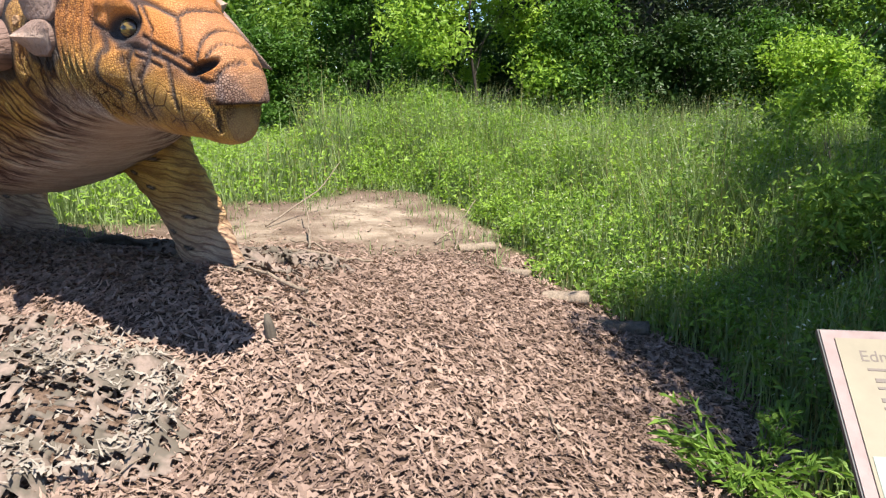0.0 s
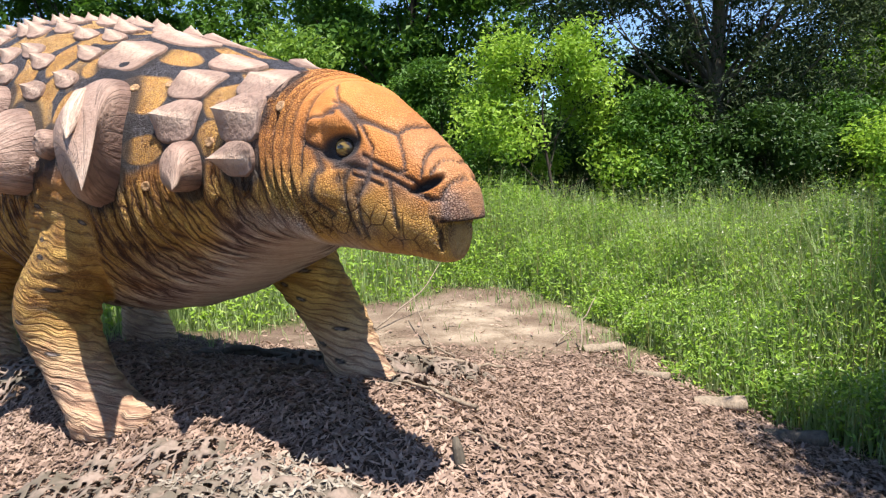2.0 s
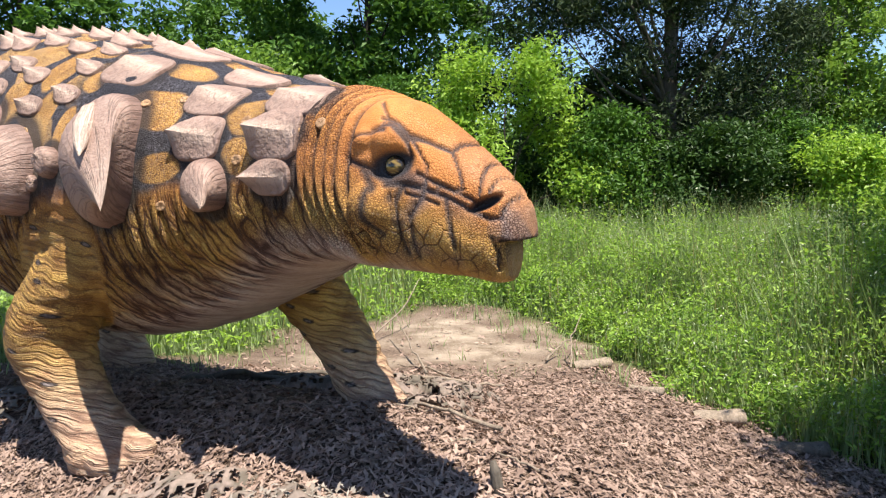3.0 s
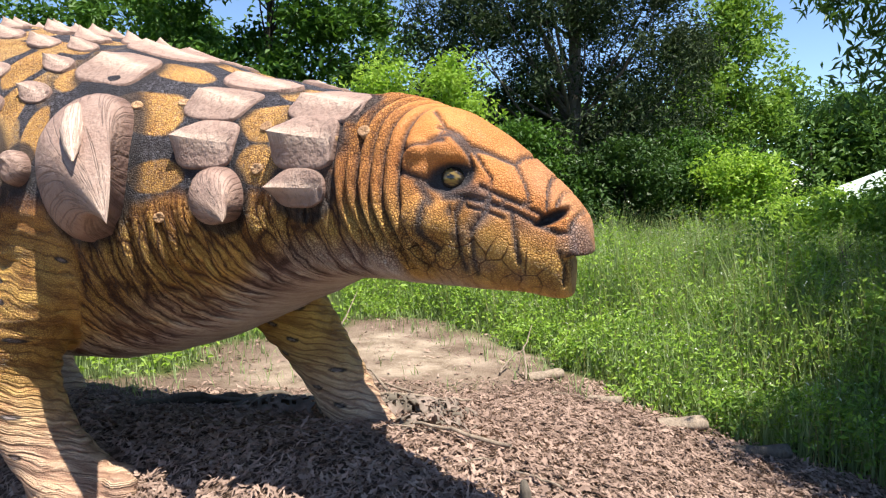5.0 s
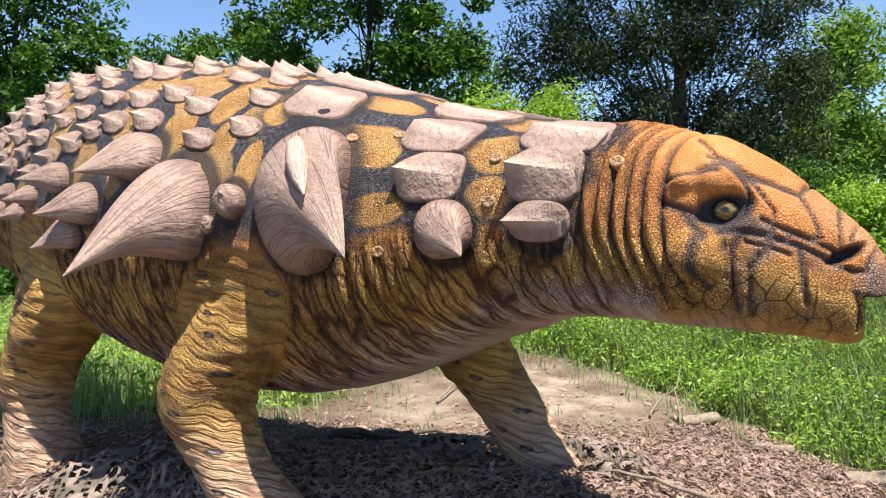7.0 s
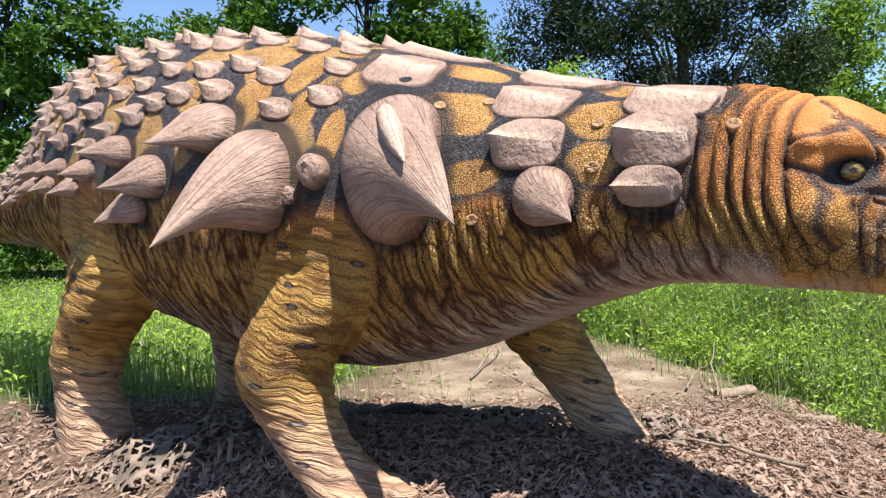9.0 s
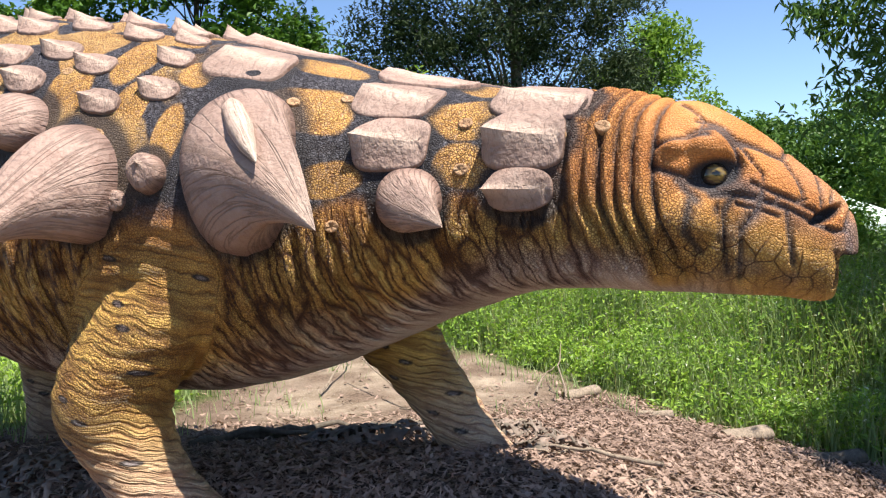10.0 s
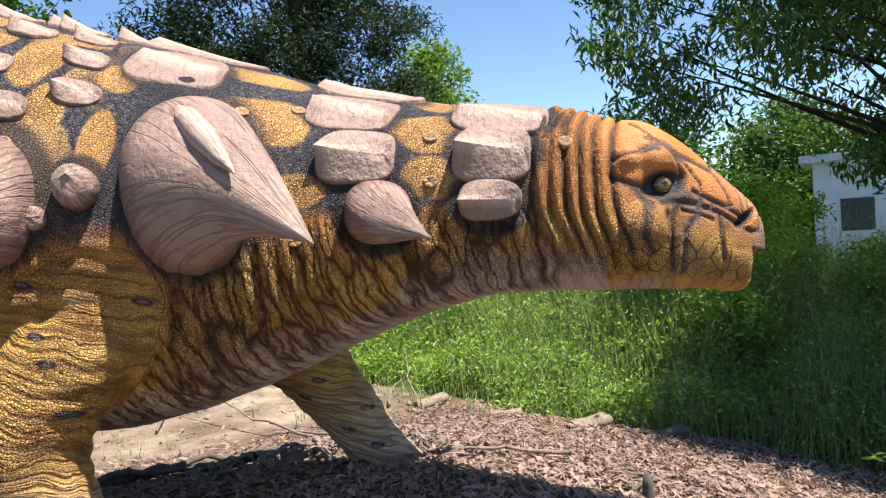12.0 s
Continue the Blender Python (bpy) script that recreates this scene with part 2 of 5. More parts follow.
def make_ground():
    ax = np.unique(np.concatenate([np.linspace(-9, 4, 170), -9 - np.geomspace(.3, 1500, 26), 4 + np.geomspace(.3, 1500, 26)]))
    ay = np.unique(np.concatenate([np.linspace(.5, 13, 165), .5 - np.geomspace(.3, 1500, 22), 13 + np.geomspace(.3, 1500, 26)]))
    X, Y = np.meshgrid(ax, ay, indexing="ij")
    Z = land(X, Y)
    ins = inside(X, Y) + wavy(X, Y)
    g = np.clip(.5 - ins / .5, 0, 1)
    sand = np.exp(-(((X + .9) / 1.5) ** 2 + ((Y - 7.9) / 1.6) ** 2) ** 2) + .45 * np.exp(-(((X + 2.3) / .8) ** 2 + ((Y - 7.0) / .6) ** 2))
    sand = np.clip(sand * (.85 + 1.5 * wavy(X * 1.3, Y * 1.3)), 0, 1)
    i, j = np.meshgrid(np.arange(len(ax) - 1), np.arange(len(ay) - 1), indexing="ij")
    n = len(ay)
    f = np.stack([i * n + j, (i + 1) * n + j, (i + 1) * n + j + 1, i * n + j + 1], -1).reshape(-1, 4)
    zone = np.stack([sand, g, 0 * g], -1).reshape(-1, 3)
    me = mesh_of("ground", np.stack([X, Y, Z], -1).reshape(-1, 3), f, soil_mat, {"zone": ("FLOAT_VECTOR", zone)}, smooth=True)
    tagged(new("ground", me), "brown leaf-littered earth with pale sandy patch", "ground", kind="structure")


make_ground()
# ---- the statue's form: a spine in plan with a closed section at each station ----
SPINE = np.array([(-.628, 2.71), (-1.0, 2.90), (-1.2, 3.1), (-1.45, 3.45), (-1.78, 3.92), (-2.35, 4.4), (-3.1, 4.95), (-4.2, 5.9), (-5.3, 6.85), (-7.3, 8.4)])
STATION = np.array([0, .25, .5, .75, 1, 1.5, 2, 2.5, 3, 3.5, 4, 4.5, 5, 5.5, 6, 6.5, 7, 7.5, 8, 8.5, 9])
TOP = np.array([1.598, 1.715, 1.81, 1.90, 1.965, 2.005, 2.048, 2.088, 2.125, 2.19, 2.268, 2.38, 2.49, 2.61, 2.72, 2.82, 2.86, 2.75, 2.42, 2.06, 1.80])
BOTTOM = np.array([1.335, 1.315, 1.33, 1.34, 1.35, 1.348, 1.36, 1.362, 1.335, 1.265, 1.145, 1.01, .895, .85, .88, 1.0, 1.12, 1.25, 1.45, 1.56, 1.62])
HALF = np.array([.105, .15, .175, .195, .21, .245, .28, .32, .41, .53, .65, .75, .82, .87, .88, .86, .78, .62, .40, .24, .09])


def smooth_table(s, table, at=STATION):
    """Monotone-ish cubic through a table."""
    s = np.clip(s, at[0], at[-1])
    i = np.clip(np.searchsorted(at, s, "right") - 1, 0, len(at) - 2)
    slope = np.gradient(table, at)
    h = at[i + 1] - at[i]
    t = (s - at[i]) / h
    return ((2 * t**3 - 3 * t**2 + 1) * table[i] + (t**3 - 2 * t**2 + t) * h * slope[i]
            + (-2 * t**3 + 3 * t**2) * table[i + 1] + (t**3 - t**2) * h * slope[i + 1])


def spine_at(s):
    at = np.arange(len(SPINE), dtype=float)
    p = np.stack([smooth_table(s, SPINE[:, k], at) for k in (0, 1)], -1)
    q = np.stack([smooth_table(np.clip(s + .05, 0, 9), SPINE[:, k], at) - smooth_table(np.clip(s - .05, 0, 9), SPINE[:, k], at) for k in (0, 1)], -1)
    q = q / np.linalg.norm(q, axis=-1, keepdims=True)
    return p, q


def section(s):
    top, low, half = (smooth_table(s, k) for k in (TOP, BOTTOM, HALF))
    mid = low + (top - low) * np.interp(s, (0, 1, 3, 5, 7, 9), (.5, .5, .5, .52, .5, .5))
    return top, low, half, mid


def skin(s, phi):
    """A place on the body: phi 0 is the ridge of the back, +90 degrees the flank towards the path, 180 the belly."""
    s, phi = np.asarray(s, float), np.asarray(phi, float)
    p, q = spine_at(s)
    top, low, half, mid = section(s)
    c, d = np.cos(phi), np.sin(phi)
    e = 2 / np.interp(s, (0, 2, 4, 7, 9), (2.5, 2.35, 2.15, 2.15, 2.0))
    up = np.sign(c) * np.abs(c) ** e * np.where(c > 0, top - mid, mid - low)
    out = np.sign(d) * np.abs(d) ** e * half
    # the muzzle closes in a round
    close = np.where(s < .16, .42 + .58 * np.sqrt(np.clip(1 - (1 - s / .16) ** 2, 0, 1)), 1)
    out, up = out * close, up * (.6 + .4 * close)
    # towards the path: the spine's tail-ward heading turned left
    side = np.stack([-q[..., 1], q[..., 0]], -1)
    xy = p + side * out[..., None]
    return np.concatenate([xy, (mid + up)[..., None]], -1)


def skin_frame(s, phi):
    """Place, outward normal, and the direction towards the tail on the body."""
    a = skin(s, phi)
    du = skin(s + .04, phi) - skin(s - .04, phi)
    dv = skin(s, phi + .04) - skin(s, phi - .04)
    n = np.cross(du, dv)
    n = n / np.linalg.norm(n)
    mid = np.append(spine_at(np.asarray(float(s)))[0], section(np.asarray(float(s)))[3])
    if np.dot(n, a - mid) < 0:
        n = -n
    du = du / np.linalg.norm(du)
    return a, n, du

# ---- the armoured dinosaur statue ----
def limb(rows, n=40):
    """A closed loft through (x, y, z, radius across, radius along) rows, with rings that lie level."""
    rows = np.asarray(rows, float)
    t = np.linspace(0, len(rows) - 1, 8 * len(rows))
    at = np.arange(len(rows), dtype=float)
    r = np.stack([smooth_table(t, rows[:, k], at) for k in range(5)], -1)
    w = np.linspace(0, 2 * np.pi, n, endpoint=False)
    v = []
    for x, y, z, a, b in r:
        # 'along' follows the heading of the body in plan
        v.append(np.stack([x + a * np.cos(w) * -.62 + b * np.sin(w) * .78, y + a * np.cos(w) * -.78 - b * np.sin(w) * .62, np.full(n, z)], -1))
    v = np.concatenate(v)
    m = len(t)
    i, j = np.meshgrid(np.arange(m - 1), np.arange(n), indexing="ij")
    f = np.stack([i * n + j, i * n + (j + 1) % n, (i + 1) * n + (j + 1) % n, (i + 1) * n + j], -1).reshape(-1, 4)
    caps = []
    for k in (0, m - 1):
        c = len(v)
        v = np.vstack([v, v[k * n:(k + 1) * n].mean(0)])
        for j in range(n):
            caps.append((k * n + j, k * n + (j + 1) % n, c, c))
    return v, np.vstack([f, np.array(caps)])


LEGS = {
    # shoulder or hip first, sole last: x, y, z, half width across, half width along
    "near_fore": [(-2.55, 4.15, 1.75, .30, .42), (-2.75, 4.05, 1.45, .28, .36), (-2.99, 4.03, 1.12, .25, .28), (-3.07, 4.03, .92, .225, .235), (-2.97, 4.0, .66, .19, .19), (-2.85, 3.95, .50, .19, .19), (-2.75, 3.92, .40, .22, .23), (-2.72, 3.91, .30, .22, .25)],
    "far_fore": [(-1.92, 4.60, 1.45, .30, .36), (-1.86, 4.61, 1.20, .25, .30), (-1.74, 4.60, .98, .225, .25), (-1.57, 4.53, .73, .20, .205), (-1.45, 4.42, .52, .185, .175), (-1.39, 4.36, .43, .20, .19), (-1.37, 4.33, .36, .23, .22), (-1.37, 4.33, .26, .22, .22)],
    "near_hind": [(-4.0, 5.3, 2.0, .30, .48), (-4.15, 5.2, 1.6, .30, .44), (-4.32, 5.22, 1.2, .27, .34), (-4.52, 5.34, .88, .23, .25), (-4.56, 5.36, .62, .20, .21), (-4.52, 5.33, .42, .22, .23), (-4.48, 5.30, .22, .25, .27), (-4.48, 5.30, .12, .25, .27)],
    "far_hind": [(-3.8, 6.3, 1.9, .30, .44), (-3.75, 6.4, 1.5, .28, .40), (-3.75, 6.45, 1.1, .25, .32), (-3.85, 6.5, .8, .22, .24), (-3.85, 6.5, .5, .20, .21), (-3.8, 6.45, .25, .23, .25), (-3.8, 6.45, .05, .23, .25)],
}
EYE_AT = (1.0, 1.37)
NOSTRIL = (.27, 1.27)
MOUTH = .56


def body_loft(s, low_cut=None, high_cut=None, n=96, front=None):
    """A closed skin over the stations s; the jaws are cut off along a height that may vary."""
    w = np.linspace(-np.pi, np.pi, n, endpoint=False)
    S, W = np.meshgrid(s, w, indexing="ij")
    v = skin(S, W)
    if front is not None:
        # the lower jaw's own round end
        c = v.mean(1, keepdims=True)
        k = np.clip((S - front) / .14, 0, 1)
        v = c + (v - c) * (.5 + .5 * np.sqrt(1 - (1 - k) ** 2))[..., None] * (1, 1, 0) + (v - c) * (0, 0, 1)
    if low_cut is not None:
        v[..., 2] = np.maximum(v[..., 2], low_cut(S))
    if high_cut is not None:
        v[..., 2] = np.minimum(v[..., 2], high_cut(S))
    m = len(s)
    v = v.reshape(-1, 3)
    i, j = np.meshgrid(np.arange(m - 1), np.arange(n), indexing="ij")
    f = np.stack([i * n + j, i * n + (j + 1) % n, (i + 1) * n + (j + 1) % n, (i + 1) * n + j], -1).reshape(-1, 4)
    caps = []
    for k in (0, m - 1):
        c = len(v)
        v = np.vstack([v, v[k * n:(k + 1) * n].mean(0)])
        for j in range(n):
            caps.append((k * n + j, k * n + (j + 1) % n, c, c))
    return v, np.vstack([f, np.array(caps)])


def blob(centre, radii, n=20):
    u, w = np.meshgrid(np.linspace(0, np.pi, n), np.linspace(0, 2 * np.pi, n, endpoint=False), indexing="ij")
    v = np.stack([centre[0] + radii[0] * np.sin(u) * np.cos(w), centre[1] + radii[1] * np.sin(u) * np.sin(w), centre[2] + radii[2] * np.cos(u)], -1).reshape(-1, 3)
    i, j = np.meshgrid(np.arange(n - 1), np.arange(n), indexing="ij")
    f = np.stack([i * n + j, i * n + (j + 1) % n, (i + 1) * n + (j + 1) % n, (i + 1) * n + j], -1).reshape(-1, 4)
    return v, f


def fused(pieces, voxel, rounds):
    """One closed skin over overlapping closed pieces."""
    v, f = merge(pieces)
    ob = new("rough_form", mesh_of("rough_form", v, quads_to_faces(f), []))
    mod = ob.modifiers.new("remesh", "REMESH")
    mod.mode, mod.voxel_size, mod.use_smooth_shade = "VOXEL", voxel, True
    sm = ob.modifiers.new("smooth", "SMOOTH")
    sm.iterations, sm.factor = rounds, .5
    dg = bpy.context.evaluated_depsgraph_get()
    dg.update()
    me = bpy.data.meshes.new_from_object(ob.evaluated_get(dg))
    co = np.empty(len(me.vertices) * 3, np.float32)
    me.vertices.foreach_get("co", co)
    nr = np.empty(len(me.vertices) * 3, np.float32)
    me.vertices.foreach_get("normal", nr)
    q = np.empty(len(me.loops), np.int32)
    me.loops.foreach_get("vertex_index", q)
    tot = np.empty(len(me.polygons), np.int32)
    me.polygons.foreach_get("loop_total", tot)
    st = np.empty(len(me.polygons), np.int32)
    me.polygons.foreach_get("loop_start", st)
    quad = q[st[tot == 4][:, None] + np.arange(4)]
    raw = ob.data
    bpy.data.objects.remove(ob)
    bpy.data.meshes.remove(raw)
    bpy.data.meshes.remove(me)
    return co.reshape(-1, 3).astype(float), nr.reshape(-1, 3).astype(float), quad


def refined(v, nr, quad, mask):
    """Each quad of the mask split into four."""
    quad = quad.astype(np.int64)
    q = quad[mask]
    ed = np.sort(np.stack([q, np.roll(q, -1, 1)], -1).reshape(-1, 2), 1)
    key, back = np.unique(ed[:, 0] * len(v) + ed[:, 1], return_inverse=True)
    a, b = key // len(v), key % len(v)
    mid = len(v) + back.reshape(-1, 4)
    cen = len(v) + len(key) + np.arange(len(q))
    vv = np.concatenate([v, (v[a] + v[b]) / 2, v[q].mean(1)])
    nn = np.concatenate([nr, nr[a] + nr[b], nr[q].sum(1)])
    nn = nn / (np.linalg.norm(nn, axis=1, keepdims=True) + 1e-9)
    new_q = np.stack([np.stack([q[:, k], mid[:, k], cen, mid[:, k - 1]], -1) for k in range(4)], 1).reshape(-1, 4)
    return vv, nn, np.concatenate([quad[~mask], new_q]), lambda x: np.concatenate([x, (x[a] + x[b]) / 2, x[q].mean(1)])


def locate(v):
    """Station s, angle phi, arc length and lateral offset of places on the body."""
    fine = np.linspace(0, 9, 541)
    p, q = spine_at(fine)
    arc = np.concatenate([[0], np.cumsum(np.linalg.norm(np.diff(p, axis=0), axis=1))])
    idx = np.empty(len(v), int)
    for a in range(0, len(v), 20000):
        d = (p ** 2).sum(1)[None] - 2 * v[a:a + 20000, :2] @ p.T
        idx[a:a + 20000] = d.argmin(1)
    s = fine[idx]
    side = np.stack([-q[idx, 1], q[idx, 0]], -1)
    lat = ((v[:, :2] - p[idx]) * side).sum(-1)
    top, low, half, mid = section(s)
    up = np.where(v[:, 2] > mid, (v[:, 2] - mid) / (top - mid), (v[:, 2] - mid) / (mid - low))
    phi = np.arctan2(np.abs(lat) / half, up)
    return s, phi, arc[idx], lat


def leg_near(v):
    """How deep in a leg a place is (0 on the axis, 1 on its skin), and its height along it."""
    best, along, horiz = np.full(len(v), 9.0), np.zeros(len(v)), np.zeros(len(v))
    for rows in LEGS.values():
        rows = np.asarray(rows)
        z = v[:, 2]
        o = np.argsort(rows[:, 2])
        x, y, a = (np.interp(z, rows[o, 2], rows[o, k]) for k in (0, 1, 4))
        dx, dy = v[:, 0] - x, v[:, 1] - y
        r = np.hypot(dx, dy) / a
        m = r < best
        best[m], along[m] = r[m], z[m]
        horiz[m] = np.arctan2(dx, -dy)[m] * .2
    return best, along, horiz


def lump_noise(v, scale, seed=0.0):
    return np.array([noise.noise(Vector((x * scale + seed, y * scale, z * scale))) for x, y, z in v])


def blend(a, b, f):
    f = np.clip(f, 0, 1)[:, None]
    return a * (1 - f) + b * f


def ramp(x, a, b):
    t = np.clip((x - a) / (b - a), 0, 1)
    return t * t * (3 - 2 * t)


ORANGE, YELLOW, DARK = np.array((.68, .285, .075)), np.array((.66, .41, .105)), np.array((.062, .058, .068))
BELLY_BOUNCE, HORN, LIP = np.array((.60, .50, .42)), np.array((.50, .335, .265)), np.array((.33, .22, .17))
# keeled plates: station, angle, half length, half breadth, height of the keel, overhang tail-ward, keel's place across, squareness of the base
PLATES = [
    (4.70, .60, .175, .165, .035, .0, -.35, 3.4), (4.70, .17, .26, .13, .05, .0, -.2, 2.8),
    (3.57, .74, .165, .11, .045, .0, -.3, 3.8), (3.60, .30, .215, .10, .04, .0, .0, 3.0),
    (3.45, 1.19, .145, .105, .085, .005, .0, 3.6), (2.52, .60, .185, .10, .04, .0, -.1, 3.0),
    (2.56, 1.14, .145, .108, .09, .005, .0, 3.6), (2.59, 1.58, .118, .098, .09, .01, -.05, 2.5),
]
# back-swept scutes of the shoulders: station, angle, half length
SHOULDER = [
    (5.07, .95, .085), (5.36, 1.08, .086), (5.10, .69, .085), (5.48, .85, .092), (5.70, .77, .098), (5.78, .99, .104), (5.91, .83, .10), (5.42, .50, .09), (5.74, .46, .10), (5.30, .26, .10),
    (6.0, 1.02, .10), (5.97, .54, .11), (5.62, .22, .10), (5.94, .26, .10), (5.08, .10, .11), (5.46, .06, .10), (5.80, .06, .10), (5.16, .44, .085),
]


def local_tip(s, phi, tip):
    """A point in space as out, tail-ward and down from a place on the skin."""
    a, n, du = skin_frame(s, phi)
    dv = np.cross(n, du)
    dv = -dv if dv[2] > 0 else dv
    d = np.array(tip) - a
    return tuple(float(d @ k) for k in (n, du, dv))


SPIKES = [
    (4.52, 1.34, .225, .325, *local_tip(4.52, 1.34, (-2.303, 3.096, 1.615)), 2.2, .09),
    (3.32, 1.62, .125, .125, *local_tip(3.32, 1.62, (-1.90, 3.075, 1.608)), 2.2, .07),
    (5.42, 1.46, .20, .235, *local_tip(5.42, 1.46, (-3.515, 3.595, 1.559)), 2.2, .06),
    (5.74, 1.22, .17, .13, *local_tip(5.74, 1.22, (-3.665, 4.025, 2.032)), 2.2, .05),
    (5.01, 1.42, .075, .08, .09, .0, -.03, 2.0, .05), (5.20, 1.54, .042, .042, .035, .0, .0, 2.0, .02),
    (6.08, 1.50, .13, .11, .17, .22, .10, 2.2, .03), (6.30, 1.40, .11, .09, .15, .20, .05, 2.2, .03), (6.20, 1.66, .10, .09, .15, .18, .10, 2.2, .03),
]
STUDS = [(4.30, .92), (3.95, .80), (3.02, .98), (3.0, 1.42), (2.32, 1.10), (1.98, .98), (3.9, 1.72), (5.33, 1.25), (5.6, .92)]


def scute(s, phi, half_l, half_b, out, tail, down, square, belly, sgn=1, n=32, rings=16):
    """A horny plate or spike: its base lies on the skin, its sides run up to a leaning point."""
    a, nrm, du = skin_frame(s, phi * sgn)
    dv = np.cross(nrm, du)
    dv = -dv if dv[2] > 0 else dv
    ls = np.linalg.norm(skin(s + .02, phi * sgn) - skin(s - .02, phi * sgn)) / .04
    lp = np.linalg.norm(skin(s, phi * sgn + .02) - skin(s, phi * sgn - .02)) / .04
    w = np.linspace(0, 2 * np.pi, n, endpoint=False)
    e = 2 / square
    cw, sw = np.sign(np.cos(w)) * np.abs(np.cos(w)) ** e, np.sign(np.sin(w)) * np.abs(np.sin(w)) ** e
    base = skin(s + cw * half_l / ls, (phi + sw * half_b / lp) * sgn)
    tip = a + nrm * out + du * tail + dv * down
    v, flow = [], []
    foot = a + (base - a) @ np.outer(du, du)
    for k, t in enumerate(np.linspace(0, 1, rings)):
        rim = min(.009, .12 * half_b) * min(1, t / .09) - .02 * (k == 0)
        q = t if k else 0
        bell = belly * math.sin(math.pi * min(1, q ** .7)) * (1 - q)
        # the sides draw in to a keel along the length
        lens = base + (foot - base) * (.55 * min(1, q * 2.2) * np.abs(cw) ** 2)[:, None]
        ring = lens + (tip - lens) * q ** 1.08 + nrm * (rim * (1 - q) + bell)
        if out > .2 and half_b > .1:
            ring = ring + np.array((0, 0, .20 * half_b * math.sin(math.pi * q)))
        ring = ring + nrm * (.006 * np.sin(5 * w + s * 9) * (1 - q) * q)[:, None]
        v.append(ring)
        flow.append(np.stack([w / 6.28 + s, np.full(n, t), np.zeros(n)], -1))
    v, flow = np.concatenate(v), np.concatenate(flow)
    i, j = np.meshgrid(np.arange(rings - 1), np.arange(n), indexing="ij")
    f = np.stack([i * n + j, i * n + (j + 1) % n, (i + 1) * n + (j + 1) % n, (i + 1) * n + j], -1).reshape(-1, 4)
    return v, f, flow


def keeled(s, phi, half_l, half_b, high, over, across, square, sgn=1, n=36, rings=14):
    """A plate whose keel rises towards the tail: a broad upper face, a hollow lower one, and a point."""
    a, nrm, du = skin_frame(s, phi * sgn)
    dv = np.cross(nrm, du)
    dv = -dv if dv[2] > 0 else dv
    ls = np.linalg.norm(skin(s + .02, phi * sgn) - skin(s - .02, phi * sgn)) / .04
    lp = np.linalg.norm(skin(s, phi * sgn + .02) - skin(s, phi * sgn - .02)) / .04
    w = np.linspace(0, 2 * np.pi, n, endpoint=False)
    e = 2 / square
    cw, sw = np.sign(np.cos(w)) * np.abs(np.cos(w)) ** e, np.sign(np.sin(w)) * np.abs(np.sin(w)) ** e
    # a little uneven all round
    wob = 1 + .045 * np.sin(2 * w + s * 7) + .03 * np.sin(3 * w + phi * 11)
    side = np.sign(np.dot(skin(s, (phi + .03) * sgn) - a, dv)) or 1.0
    base = skin(s + cw * wob * half_l / ls, (phi + sw * wob * side * half_b / lp) * sgn)
    c = np.clip(cw, -.8, 1)
    rise = ((c + .8) / 1.8) ** 1.5
    keel = a + np.outer(c * half_l * .92 + over * rise, du) + np.outer(across * half_b * (.5 + .5 * rise), dv) + np.outer(high * (.22 + .78 * rise), nrm)
    v, flow = [], []
    for k, t in enumerate(np.linspace(0, 1, rings)):
        lift = .013 * min(1, t / .1) - .02 * (k == 0)
        # full on the upper side, hollow below the keel
        swell = np.where(sw < 0, .16, -.05) * high * np.sin(np.pi * t) * (.4 + .6 * rise) * np.abs(sw) ** .6
        ring = base + (keel - base) * (t ** 1.15) + np.outer(lift * (1 - t) + swell, nrm)
        ring = ring + np.outer(.003 * np.sin(7 * w + s * 9) * t * (1 - t) * 4, nrm)
        v.append(ring)
        flow.append(np.stack([w / 6.28 + s, np.full(n, t), np.zeros(n)], -1))
    i, j = np.meshgrid(np.arange(rings - 1), np.arange(n), indexing="ij")
    f = np.stack([i * n + j, i * n + (j + 1) % n, (i + 1) * n + (j + 1) % n, (i + 1) * n + j], -1).reshape(-1, 4)
    return np.concatenate(v), f, np.concatenate(flow)


